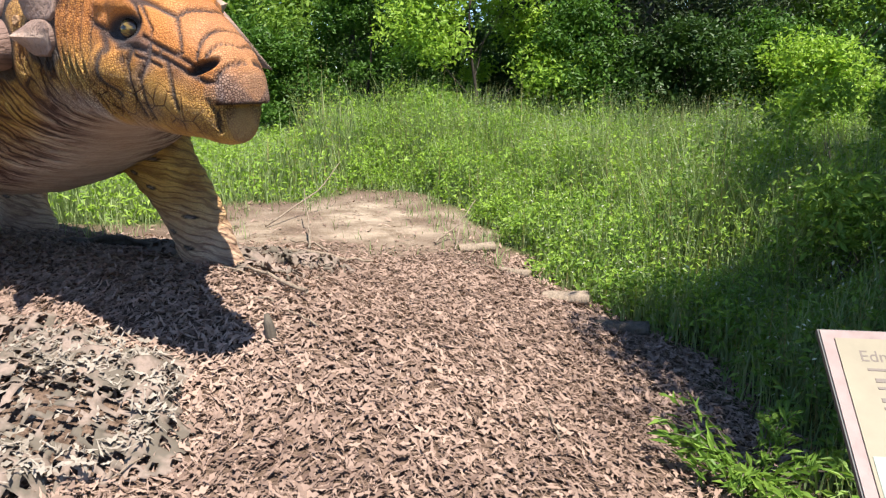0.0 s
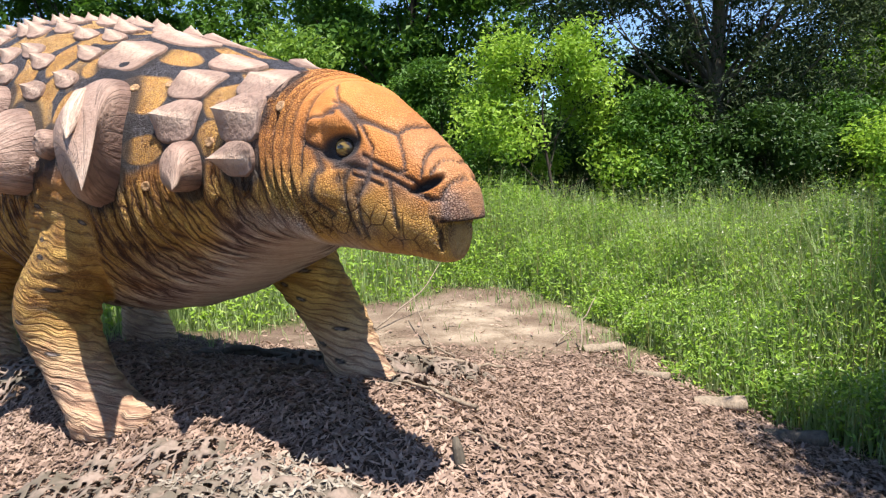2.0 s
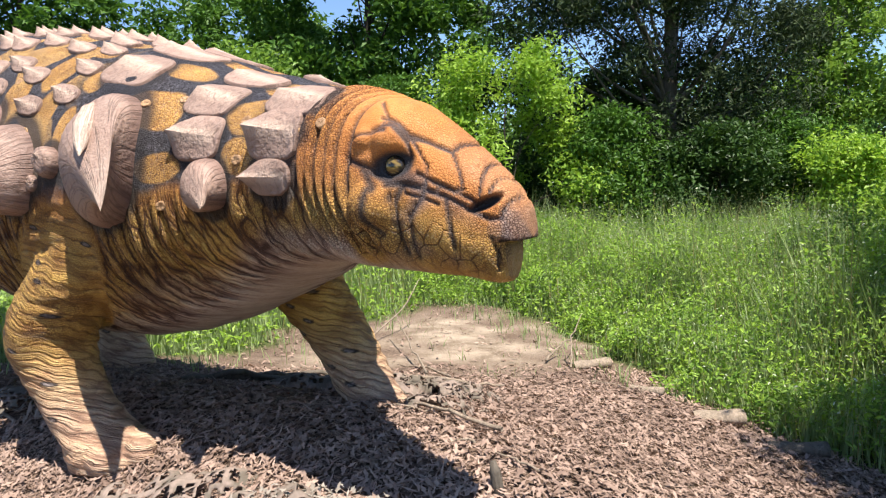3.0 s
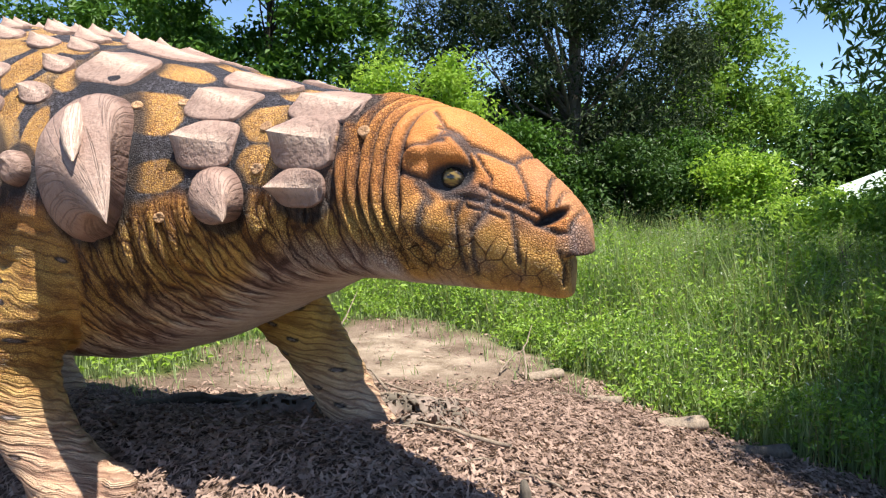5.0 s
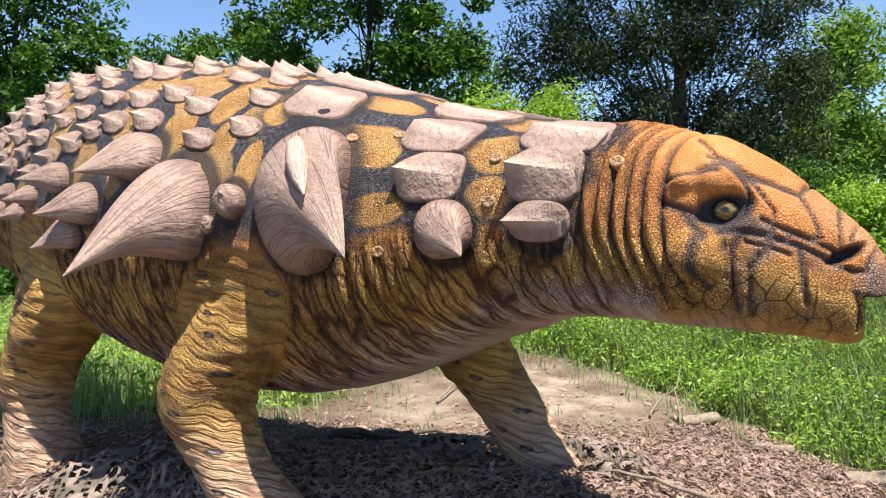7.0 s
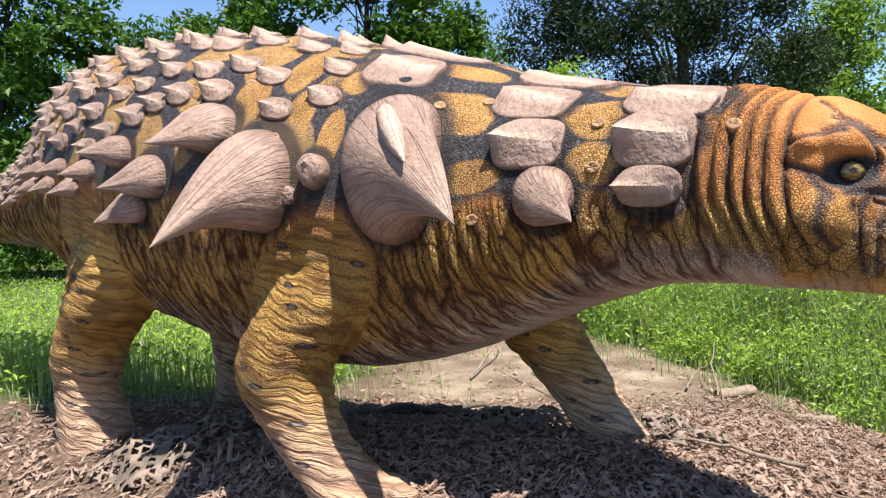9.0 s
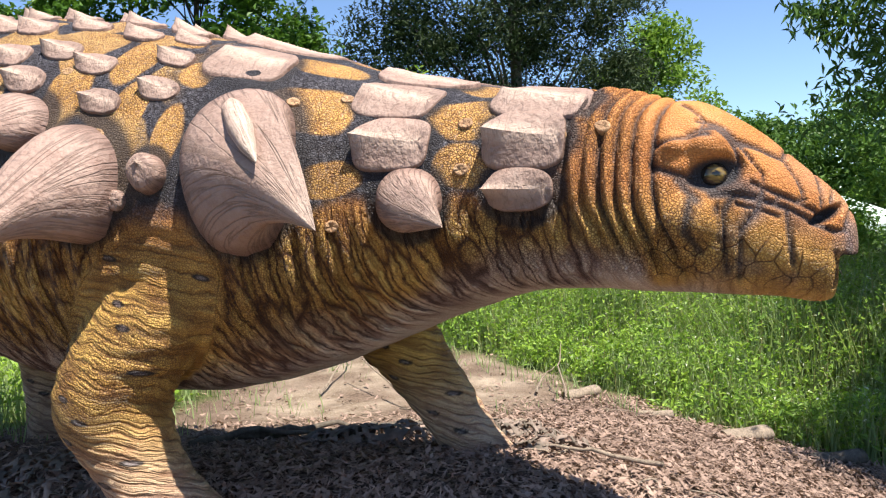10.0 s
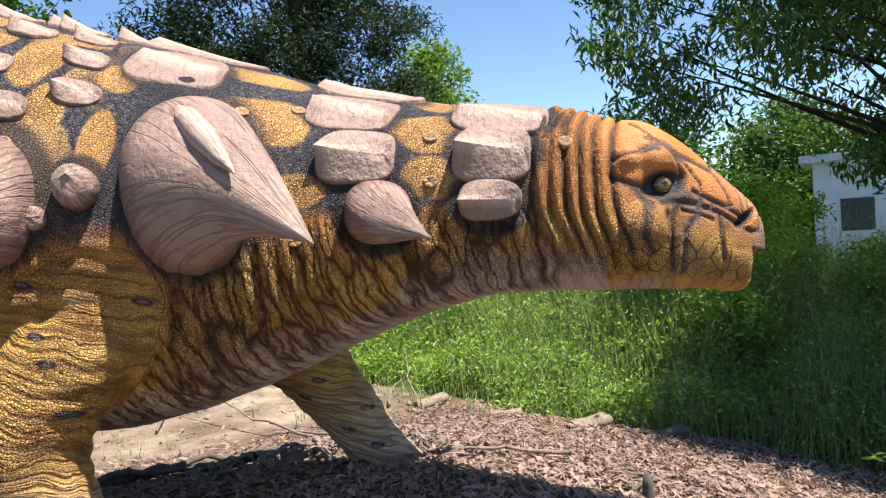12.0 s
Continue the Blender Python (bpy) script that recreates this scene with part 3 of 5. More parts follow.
def scute_list():
    """Every plate, spike and stud of both sides: its form, its numbers and its half length."""
    out = []
    for sgn in (1, -1):
        out += [(keeled, (*p, sgn), p[2]) for p in PLATES]
        out += [(scute, (*p, sgn), p[2]) for p in SPIKES]
        out += [(scute, (s, p, .028, .023, .004, .0, .0, 2.0, .006, sgn), .028) for s, p in STUDS]
        out += [(keeled, (s, p, q, q * .70, q * .62, q * .08, .0, 2.5, sgn), q) for s, p, q in SHOULDER]
        # rows of smaller scutes, closer together towards the tail
        row, s = 0, 6.12
        while s < 8.7:
            size = float(np.interp(s, (5.8, 6.6, 8, 8.7), (.098, .092, .08, .05)))
            step = float(np.interp(s, (5.8, 6.5, 8, 8.7), (.25, .24, .26, .34)))
            phi = .06 + (step * .5 if row % 2 else 0)
            while phi < float(np.interp(s, (6.1, 6.4, 7), (1.25, 1.4, 1.5))):
                q = size * random.uniform(.85, 1.12)
                out.append((keeled, (s + random.uniform(-.02, .02), phi + random.uniform(-.03, .03), q, q * .66, q * random.uniform(.62, .85), q * .12, .05, 2.5, sgn), q))
                phi += step * random.uniform(.92, 1.08)
            row += 1
            s += size * 2.15 / float(np.interp(s, (6.1, 7, 8, 8.3), (1.45, 1.45, 1.45, 2.3)))
        for k in range(16):
            q = float(np.interp(k, (0, 15), (.085, .055)))
            out.append((scute, (6.55 + k * .135, 1.52 + .10 * (k % 2), q, q * .75, q * 1.5, q * 1.4, q * .5, 2.2, .015, sgn), q))
    return out


# grooves of the head's plates: station and angle of each bend, half width
GROOVES = [
    (.008, (1.48, 1.07), (1.21, .98), (1.04, .86), (.88, .96), (.84, 1.12)), (.007, (1.27, .5), (1.14, .80), (.96, .84), (.84, .92), (.70, 1.14), (.72, 1.38)),
    (.008, (.86, .91), (.67, .82), (.54, .74), (.48, .3), (.46, 0)), (.009, (.54, .74), (.47, .95), (.44, 1.19), (.50, 1.30)),
    (.010, (1.50, 1.28), (1.30, 1.41), (1.04, 1.53), (.74, 1.46), (.52, 1.42), (.33, 1.44), (.20, 1.40)),
    (.012, (1.27, 1.44), (1.20, 1.60), (1.23, 1.87), (1.18, 2.1)), (.013, (.90, 1.50), (.96, 1.68), (.97, 1.98), (.94, 2.36)), (.013, (.72, 1.38), (.75, 1.57), (.86, 1.85), (.86, 2.42)),
    (.011, (.56, 1.42), (.55, 1.75), (.52, 2.08)), (.009, (.78, 1.30), (.62, 1.31), (.46, 1.28), (.33, 1.27)),
    (.006, (.32, 1.16), (.30, .55), (.28, 0)), (.006, (.25, 1.0), (.19, .5), (.14, 0)), (.008, (.16, 1.28), (.08, .7), (.05, .2)), (.009, (.33, 1.44), (.25, 1.45), (.14, 1.30)),
    (.006, (1.12, 1.0), (1.10, .84)), (.006, (.90, 1.5), (.88, 1.58), (.60, 1.56)), (.005, (.62, 1.31), (.63, 1.44)), (.007, (.24, 1.72), (.20, 2.0), (.22, 2.4)),
]


def groove_depth(s, phi, depth_of):
    """How near each place of the head lies to one of the grooves, 0 to 1."""
    arc_m, girth = np.where(s < 1, .49, .29), .21
    best = np.zeros(len(s))
    for half, *bends in GROOVES:
        for (s0, p0), (s1, p1) in zip(bends, bends[1:]):
            ex, ey = (s1 - s0) * .45, (p1 - p0) * girth
            rx, ry = (s - s0) * arc_m, (phi - p0) * girth
            t = np.clip((rx * ex + ry * ey) / (ex * ex + ey * ey), 0, 1)
            d = np.hypot(rx - t * ex, ry - t * ey) + .005 * depth_of
            best = np.maximum(best, np.exp(-(np.clip(d, 0, 1) / half) ** 2))
    return best


def make_statue():
    gap_hi = lambda s: np.interp(s, (0, .05, .2, .39, MOUTH, MOUTH + .04), (1.462, 1.462, 1.474, 1.49, 1.515, -9))
    gap_lo = lambda s: np.interp(s, (0, .12, .2, .39, MOUTH, MOUTH + .04), (1.437, 1.442, 1.454, 1.468, 1.503, 9))
    upper = body_loft(np.concatenate([np.linspace(0.0, .05, 4), np.linspace(.08, 9, 260)]), low_cut=gap_hi)
    jaw = body_loft(np.linspace(.16, 1.4, 60), high_cut=lambda s: np.minimum(gap_lo(s), 1.55), front=.16)
    pieces = [upper, jaw] + [limb(r) for r in LEGS.values()]
    # toes
    for (x, y, z) in ((-2.53, 3.80, .38), (-2.58, 3.96, .38), (-2.70, 3.74, .36), (-1.50, 4.12, .385), (-1.37, 4.09, .385), (-1.24, 4.17, .38), (-4.28, 5.08, .20), (-4.25, 5.25, .20), (-4.45, 5.05, .2)):
        pieces.append(blob((x, y, z), (.085, .085, .075)))
    # brow over the eye, and the swollen cheek
    for (s, ph, r, up) in ((1.02, 1.04, .075, .0), (1.30, 1.12, .05, .0), (1.2, 1.75, .10, -.01)):
        for sg in (1, -1):
            a, nn, du = skin_frame(s, ph * sg)
            pieces.append(blob(a - nn * (r * .62), (r * 1.25, r, r)))
    v, nr, quad = fused(pieces, .0108, 6)
    s, phi, arc, lat = locate(v)
    coarse = len(v)
    v, nr, quad, spread = refined(v, nr, quad, ((lat > -.05) & (s < 5.8))[quad].all(1))

    def lump(at, scale, seed=0.0):
        return spread(lump_noise(at[:coarse], scale, seed))

    s, phi, arc, lat = locate(v)
    leg, zal, hor = leg_near(v)
    is_leg = ramp(leg, 1.22, 1.02) * ramp(phi, 1.5, 1.75) * (s > 2.2)
    is_leg = np.maximum(is_leg, ((v[:, 2] < .84) & (s > 2.5)).astype(float))
    # rings of the neck
    rings = np.array([2.27, 2.145, 2.02, 1.865, 1.70, 1.50])
    bend = s + np.interp(phi, (0, .4, .8, 1.2, 1.5, 1.7, 2.0, 2.5), (.14, .09, .03, 0, 0, .03, .14, .26)) * ramp(s, 2.6, 1.9) + .02 * lump(v, 6.0, 5.0)
    groove = (np.exp(-((bend[:, None] - rings[None]) / .028) ** 2) * (.75, .35, 1, .85, 1, 1.1)).max(1) * ramp(phi, 2.75, 2.0) * (1 - is_leg)
    gap = np.interp(bend, rings[::-1], np.arange(6))
    broad = np.cos(gap * 2 * np.pi) * ramp(bend, 1.42, 1.50) * ramp(bend, 2.36, 2.27) * ramp(phi, 2.7, 2.1)
    headmask = ramp(bend, 1.56, 1.50)
    wob = lump(v, 9.0, 2.0)
    cut = groove_depth(s, phi, wob) * headmask
    shift = -.012 * groove * (.8 + .4 * wob) - .008 * broad - .010 * cut
    # folds of the flank hang down from the plates
    folds = np.sin(arc * 2 * np.pi / .105 + 3.5 * lump(v * (1, 1, .6), 2.0))
    hang = ramp(phi, 1.5, 1.9) * ramp(phi, 3.0, 2.5) * ramp(s, 1.9, 2.4) * (1 - is_leg)
    shift += .009 * folds * hang
    shift += .012 * lump(v, 5.5)
    legfold = np.sin(zal * 2 * np.pi / .085 + 5.0 * lump(v, 2.6, 7.0) + 2.2 * hor * 5)
    shift += .0045 * legfold * is_leg * (.5 + lump(v, 4.0, 21.0))
    v = v + nr * shift[:, None]
    # eye sockets and nostrils
    socket = np.zeros(len(v))
    for sg in (1, -1):
        for (at, r, deep) in ((EYE_AT, .054, .036), (NOSTRIL, .025, .045)):
            c, nn, du = skin_frame(at[0], at[1] * sg)
            rel = v - c
            a, b = rel @ du, rel[:, 2] + .35 * (rel @ du) * (0 if at is EYE_AT else 1)
            d = np.sqrt((a / 1.45) ** 2 + (b * (1.15 if at is EYE_AT else 1.0)) ** 2)
            k = np.exp(-(d / r) ** 4) * (np.abs(rel @ nn) < .15)
            v = v - nn * (deep * k)[:, None]
            socket = np.maximum(socket, np.exp(-(d / (r * 1.12)) ** 4) * (np.abs(rel @ nn) < .2))
    # paint
    w1, w2 = lump(v, 2.3, 3.0), lump(v, 7.0, 11.0)
    col = np.repeat(YELLOW[None], len(v), 0)
    col = blend(col, ORANGE * .9, ramp(phi + .25 * w1, 1.95, 1.45))
    col = blend(col, np.array((.36, .16, .03)), ramp(w2, .1, .5) * .5)
    # pale belly, raised and paled on the throat to stand for ground bounce
    col = blend(col, BELLY_BOUNCE, ramp(phi + .22 * w1 + .10 * w2 + .22 * ramp(s, 3.8, 2.6), 2.22, 2.62) * (1 - is_leg) * ramp(s, 1.2, 1.7))
    # the dark saddle with orange islands
    saddle = ramp(phi + .10 * w2, 1.66, 1.52) * ramp(s, 2.42, 2.52) * (1 - is_leg)
    col = blend(col, DARK, saddle)
    # head
    head = ramp(s, 1.74, 1.54)
    hc = blend(np.repeat(YELLOW[None], len(v), 0), ORANGE, ramp(phi + .2 * w1, 2.1, 1.2))
    hc = blend(hc, LIP * 1.25, ramp(s, .20, .13) * ramp(v[:, 2], 1.60, 1.56))
    hc = blend(hc, np.array((.62, .33, .17)), ramp(s, .75, .3) * ramp(phi, 1.2, .8) * .7)
    hc = blend(hc, BELLY_BOUNCE * .9, ramp(phi + .2 * w2, 2.35, 2.8) * ramp(s, .6, 1.2))
    col = blend(col, hc * (.86, .82, .80), head)
    # grooves between the head's plates darkened in the paint
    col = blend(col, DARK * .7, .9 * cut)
    col = blend(col, DARK * 3, .35 * ramp(wob + .6 * w2, .12, .5) * head * ramp(phi, 1.1, 1.5) * ramp(phi, 2.6, 2.2))
    # darker bands along the muzzle's side and above the mouth
    muzzle_dark = np.exp(-((phi - 1.44) / .12) ** 2) * ramp(s, .95, .8) * ramp(s, .25, .4) + .8 * np.exp(-((phi - 1.62) / .10) ** 2) * ramp(s, .62, .5) * ramp(s, .25, .4)
    col = blend(col, DARK * 1.3, .6 * np.clip(muzzle_dark, 0, 1) * (.75 + .5 * wob))
    # dark patch round the eye
    eye_dark = np.exp(-(((s - .98) / .21) ** 2 + ((phi - 1.37) / .17) ** 2) ** 2)
    col = blend(col, DARK * .8, .9 * eye_dark)
    # neck folds, eye sockets and nostrils darkened too
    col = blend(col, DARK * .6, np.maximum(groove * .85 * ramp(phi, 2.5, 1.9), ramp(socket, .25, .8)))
    # mouth
    inside_mouth = (s < MOUTH) & (np.abs(nr[:, 2]) > .6) & (np.abs(v[:, 2] - 1.465) < .05)
    col[inside_mouth] = (.06, .03, .025)
    # soles and feet
    col = blend(col, np.array((.60, .43, .31)), is_leg * ramp(v[:, 2], 1.0, .55) * .9)
    pads = np.zeros(len(v))
    for legname, rows in LEGS.items():
        for k in range(13):
            rnd = random.Random(legname + str(k))
            zz = .48 + 1.15 * k / 13
            r = np.asarray(rows)
            o = np.argsort(r[:, 2])
            x, y, a, b = (np.interp(zz, r[o, 2], r[o, i]) for i in (0, 1, 3, 4))
            ang = (-.55, .35, -.1, .75)[k % 4] + rnd.uniform(-.25, .25)
            c = np.array((x - a * .62 * np.cos(ang) + b * .78 * np.sin(ang), y - a * .78 * np.cos(ang) - b * .62 * np.sin(ang), zz))
            rel = v - c
            h = rel[:, 0] * .78 - rel[:, 1] * .62
            d = np.sqrt((h / .029) ** 2 + ((rel[:, 2] + .2 * h) / .011) ** 2) + .12 * np.abs(h / .04)
            pads = np.maximum(pads, np.clip(1.6 - d, 0, 1) * (np.linalg.norm(rel, axis=1) < .12))
    col = blend(col, np.array((.05, .036, .028)), ramp(pads, .1, .5))
    col = blend(col, np.array((.25, .21, .20)), ramp(pads, .75, 1.0))
    wr = np.clip(hang * .95 + is_leg * .33 + .3 * (1 - saddle) * (1 - head) * ramp(phi, 1.3, 1.6) + .35 * head * ramp(phi, 1.9, 2.3), 0, 1)
    wr = wr * (1 - .7 * np.exp(-((is_leg - .5) / .28) ** 2) * (s > 2.5))
    peb = np.clip(.95 - .6 * ramp(phi, 2.2, 2.6) - .45 * head * ramp(phi, 1.3, .9), 0, 1) * np.clip(.8 + 1.0 * w1 + .4 * saddle, .3, 1)
    plates = head * .85 * ramp(phi, 1.75, 2.0) * ramp(phi, 2.7, 2.3) * ramp(s, .22, .4)
    flow = np.stack([arc, v[:, 2], np.zeros(len(v))], -1)
    lf = np.stack([(zal + .35 * hor) * 1.0, hor * .55, np.full(len(v), .5)], -1)
    flow = np.where(is_leg[:, None] > .5, lf, flow)
    relief = np.stack([wr, peb, plates], -1)
    V, F, C, FL, RE, MI = [v], [quad], [col], [flow], [relief], [np.zeros(len(quad), int)]
    off = len(v)
    for form, numbers, half in scute_list():
        pv, pf, pfl = form(*numbers)
        t = pfl[:, 1]
        # horn colour darkened at the base, paler towards the tip
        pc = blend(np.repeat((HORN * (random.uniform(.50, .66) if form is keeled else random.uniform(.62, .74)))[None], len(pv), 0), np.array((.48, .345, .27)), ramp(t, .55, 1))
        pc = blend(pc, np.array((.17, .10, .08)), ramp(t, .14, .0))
        if half < .04:
            pc = np.repeat(np.array([[.50, .30, .16]]), len(pv), 0)
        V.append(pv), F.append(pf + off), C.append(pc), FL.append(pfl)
        RE.append(np.repeat(np.array([[1.0 if form is scute else .5, 0, 0]]), len(pv), 0))
        MI.append(np.ones(len(pf), int))
        off += len(pv)
    for mirror in (0, 1):
        line = np.array([(-2.535, 3.64, 2.12), (-2.53, 3.54, 2.06), (-2.51, 3.43, 1.98), (-2.49, 3.35, 1.91), (-2.468, 3.285, 1.85)])
        if mirror:
            c0, q0 = spine_at(np.asarray(4.5))
            sd = np.array((-q0[1], q0[0]))
            line[:, :2] -= 2 * ((line[:, :2] - c0) @ sd)[:, None] * sd
        tv, tf = tube(line, np.array([.008, .042, .046, .03, .003]), 16, cap=False)
        tt = np.repeat(np.linspace(0, 1, 5), 16)
        V.append(tv), F.append(tf + off), C.append(blend(np.repeat(HORN[None], len(tv), 0), np.array((.60, .46, .37)), tt))
        FL.append(np.stack([np.tile(np.arange(16) / 16, 5), tt, tt * 0], -1)), RE.append(np.repeat(np.array([[1.0, 0, 0]]), len(tv), 0)), MI.append(np.ones(len(tf), int))
        off += len(tv)
    # dark outline and contact shade painted into the hide round each plate and spike
    plate_shade = np.zeros(len(v))
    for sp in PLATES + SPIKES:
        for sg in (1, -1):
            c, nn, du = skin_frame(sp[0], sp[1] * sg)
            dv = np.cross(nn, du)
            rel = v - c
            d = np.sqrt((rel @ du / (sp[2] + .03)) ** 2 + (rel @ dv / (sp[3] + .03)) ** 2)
            plate_shade = np.maximum(plate_shade, ramp(d, 1.18, .95) * (np.linalg.norm(rel, axis=1) < .6))
    # orange islands between the plates
    isl = [(4.18, .95, .20, .125), (4.28, .47, .17, .085), (3.02, .90, .17, .10), (2.99, 1.38, .125, .085), (3.90, 1.45, .13, .07), (4.94, 1.22, .065, .16), (4.92, .77, .09, .10), (5.20, 1.13, .08, .19), (5.55, 1.06, .11, .18), (5.30, .72, .09, .2), (5.28, .50, .18, .07), (4.15, .12, .2, .07), (3.0, .30, .2, .09), (5.6, .60, .14, .06)]
    allc, island = C[0], np.zeros(len(v))
    for sg in (1, -1):
        for (s0, p0, hl, hb) in isl:
            c, nn, du = skin_frame(s0, p0 * sg)
            dv = np.cross(nn, du)
            rel = v - c
            d = np.sqrt((rel @ du / (.92 * hl)) ** 2 + (rel @ dv / (.92 * hb)) ** 2) + .22 * w2 + .10 * wob
            k = ramp(d, 1.10, .93) * (np.linalg.norm(rel, axis=1) < .5)
            allc = blend(allc, np.array((.82, .46, .13)) * (.9 + .3 * w2[:, None]), k * ramp(saddle, .2, .7))
            island = np.maximum(island, k)
    w3 = lump(v * (1, 1, 1.0), 4.6, 31.0)
    back = saddle * ramp(s, 4.9, 5.2) * ramp(w3 + .35 * w2, .02, .09)
    allc = blend(allc, np.array((.72, .44, .15)), back)
    C[0] = blend(allc, DARK * .6, plate_shade * .9)
    saddle_scales = saddle * (1 - .3 * island) * (1 - .3 * back) * (1 - .8 * plate_shade)
    # eyes
    for sg in (1, -1):
        c, nn, du = skin_frame(EYE_AT[0], EYE_AT[1] * sg)
        c = c - nn * .054
        ev, ef = blob(c, (.044, .044, .044), 28)
        d = np.arccos(np.clip((ev - c) @ (nn / np.linalg.norm(nn)) / .044, -1, 1))
        ec = np.repeat(np.array([[.20, .13, .035]]), len(ev), 0)
        ec[d > .66] = (.02, .016, .012)
        ec[(d < .60) & (d > .5)] = (.10, .06, .02)
        ec[d < .27] = (.008, .008, .008)
        V.append(ev), F.append(ef + off), C.append(ec), FL.append(ev * 0), RE.append(ev * 0), MI.append(np.full(len(ef), 2))
        off += len(ev)
    C = np.concatenate(C)
    C = np.concatenate([C, np.ones((len(C), 1))], 1)
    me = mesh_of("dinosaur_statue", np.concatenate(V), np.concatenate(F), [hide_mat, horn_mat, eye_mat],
                 {"paint": ("FLOAT_COLOR", C), "flow": ("FLOAT_VECTOR", np.concatenate(FL)), "relief": ("FLOAT_VECTOR", np.concatenate(RE)), "saddle_scales": ("FLOAT", np.concatenate([saddle_scales, np.zeros(off - len(v))]))}, np.concatenate(MI), True)
    tagged(new("dinosaur_statue", me), "life-size orange and ochre armoured dinosaur statue with pink horn plates", "statue")


make_statue()

# ---- plants ----
rng = np.random.default_rng(7)


def unit(v):
    return v / (np.linalg.norm(v, axis=-1, keepdims=True) + 1e-9)


def leaves(centres, size, aspect=.5, droop=.3, spread=1.0, facing=None):
    """Bent leaf blades of four quads' worth at the centres: two triangles pairs folded on the midrib."""
    n = len(centres)
    size = np.broadcast_to(size, (n,))
    d = unit(rng.normal(size=(n, 3)) * (1, 1, .6 * spread) + (0, 0, -droop))
    if facing is not None:
        d = unit(d + facing)
    up = unit(rng.normal(size=(n, 3)) * .6 + (0, 0, 1.0))
    b = unit(np.cross(d, up))
    nn = np.cross(b, d)
    L, W = size[:, None], (size * aspect)[:, None]
    c = np.asarray(centres)
    p = np.stack([c - d * L * .5, c - b * W * .5 + nn * W * .18, c + d * L * .5 - nn * L * .12, c + b * W * .5 + nn * W * .18], 1)
    f = np.arange(n * 4).reshape(-1, 4)
    return p.reshape(-1, 3), f


def clumps(centres, radii, per, flat=.7):
    """Leaf places in a gaussian cloud round each clump centre, denser at its skin."""
    k = np.repeat(np.arange(len(centres)), per)
    d = unit(rng.normal(size=(len(k), 3))) * (rng.random((len(k), 1)) ** .45)
    d[:, 2] *= flat
    return centres[k] + d * np.asarray(radii)[k][:, None]


def crown_clumps(base, rx, ry, z0, z1, n, shape="round"):
    """Uneven clump centres in a crown; some are left out so that the sky shows through."""
    out = []
    while len(out) < n:
        h = rng.random()
        a = rng.uniform(0, 2 * np.pi)
        if shape == "cone":
            w = (1 - h) ** .75 + .08
        elif shape == "bush":
            w = math.sqrt(max(0, 1 - (h * 1.0) ** 2.2))
        else:
            w = math.sqrt(max(0, 1 - (2 * h - 1) ** 2)) * .85 + .15
        r = w * rng.random() ** .42
        p = np.array((base[0] + rx * r * math.cos(a), base[1] + ry * r * math.sin(a), z0 + (z1 - z0) * h))
        if noise.noise(Vector(p * .55)) > -.22:
            out.append(p)
    return np.array(out)


def branch_set(base, tips, z0, lean=(0, 0), r0=.16):
    """Trunk and limbs to some of the clumps."""
    base = np.array(base, float)
    zt = tips[:, 2].max() * .8
    pts = np.linspace(0, 1, 9)
    trunk = np.stack([base[0] + lean[0] * pts + .12 * np.sin(pts * 5 + base[0]), base[1] + lean[1] * pts + .10 * np.cos(pts * 4 + base[1]) - .1, base[2] - .15 + (zt - base[2]) * pts], -1)
    pieces = [tube(trunk, r0 * (1 - .8 * pts), 9)]
    for tip in tips:
        h = np.clip((tip[2] - base[2]) * rng.uniform(.45, .75) / (zt - base[2]), .1, .9)
        k = np.array([np.interp(h, pts, trunk[:, i]) for i in range(3)])
        m = (k + tip) / 2 + rng.normal(size=3) * .12 * np.linalg.norm(tip - k)
        w = np.linspace(0, 1, 7)[:, None]
        q = (1 - w) ** 2 * k + 2 * w * (1 - w) * m + w ** 2 * tip
        pieces.append(tube(q, r0 * (1 - .8 * h) * np.linspace(.34, .03, 7), 5))
    return pieces


def tree(name, base, rx, ry, z0, z1, n_clump, clump_r, per, leaf, mat, barkmat, label, cat="tree", shape="round", aspect=.5, r0=.16, droop=.3, lean=(0, 0), limbs=14, group="", flat=.7, reach=()):
    base = (*base, float(land(*base)))
    root = tagged(new(name), label, cat, group)
    root.location = base
    c = crown_clumps(base, rx, ry, z0, z1, n_clump, shape)
    for (x, y, ax, ay, za, zb, k) in reach:
        c = np.concatenate([c, crown_clumps((x, y), ax, ay, za, zb, k)])
    pick = c[rng.choice(n_clump, min(limbs - 5 * len(reach), n_clump), replace=False)]
    first = n_clump
    for (*_, k) in reach:
        pick = np.concatenate([pick, c[first:first + 5]])
        first += k
    b = np.array(base)
    t = tube_mesh("trunk", [(v - b, f) for v, f in branch_set(base, pick, z0, lean, r0)], barkmat)
    part("trunk", t, root)
    rad = clump_r * rng.uniform(.6, 1.35, len(c))
    pl = clumps(c, rad, per, flat)
    v, f = leaves(pl, leaf * rng.uniform(.7, 1.35, len(pl)), aspect, droop)
    part("crown", mesh_of("crown", v - b, f, mat), root)
    return root


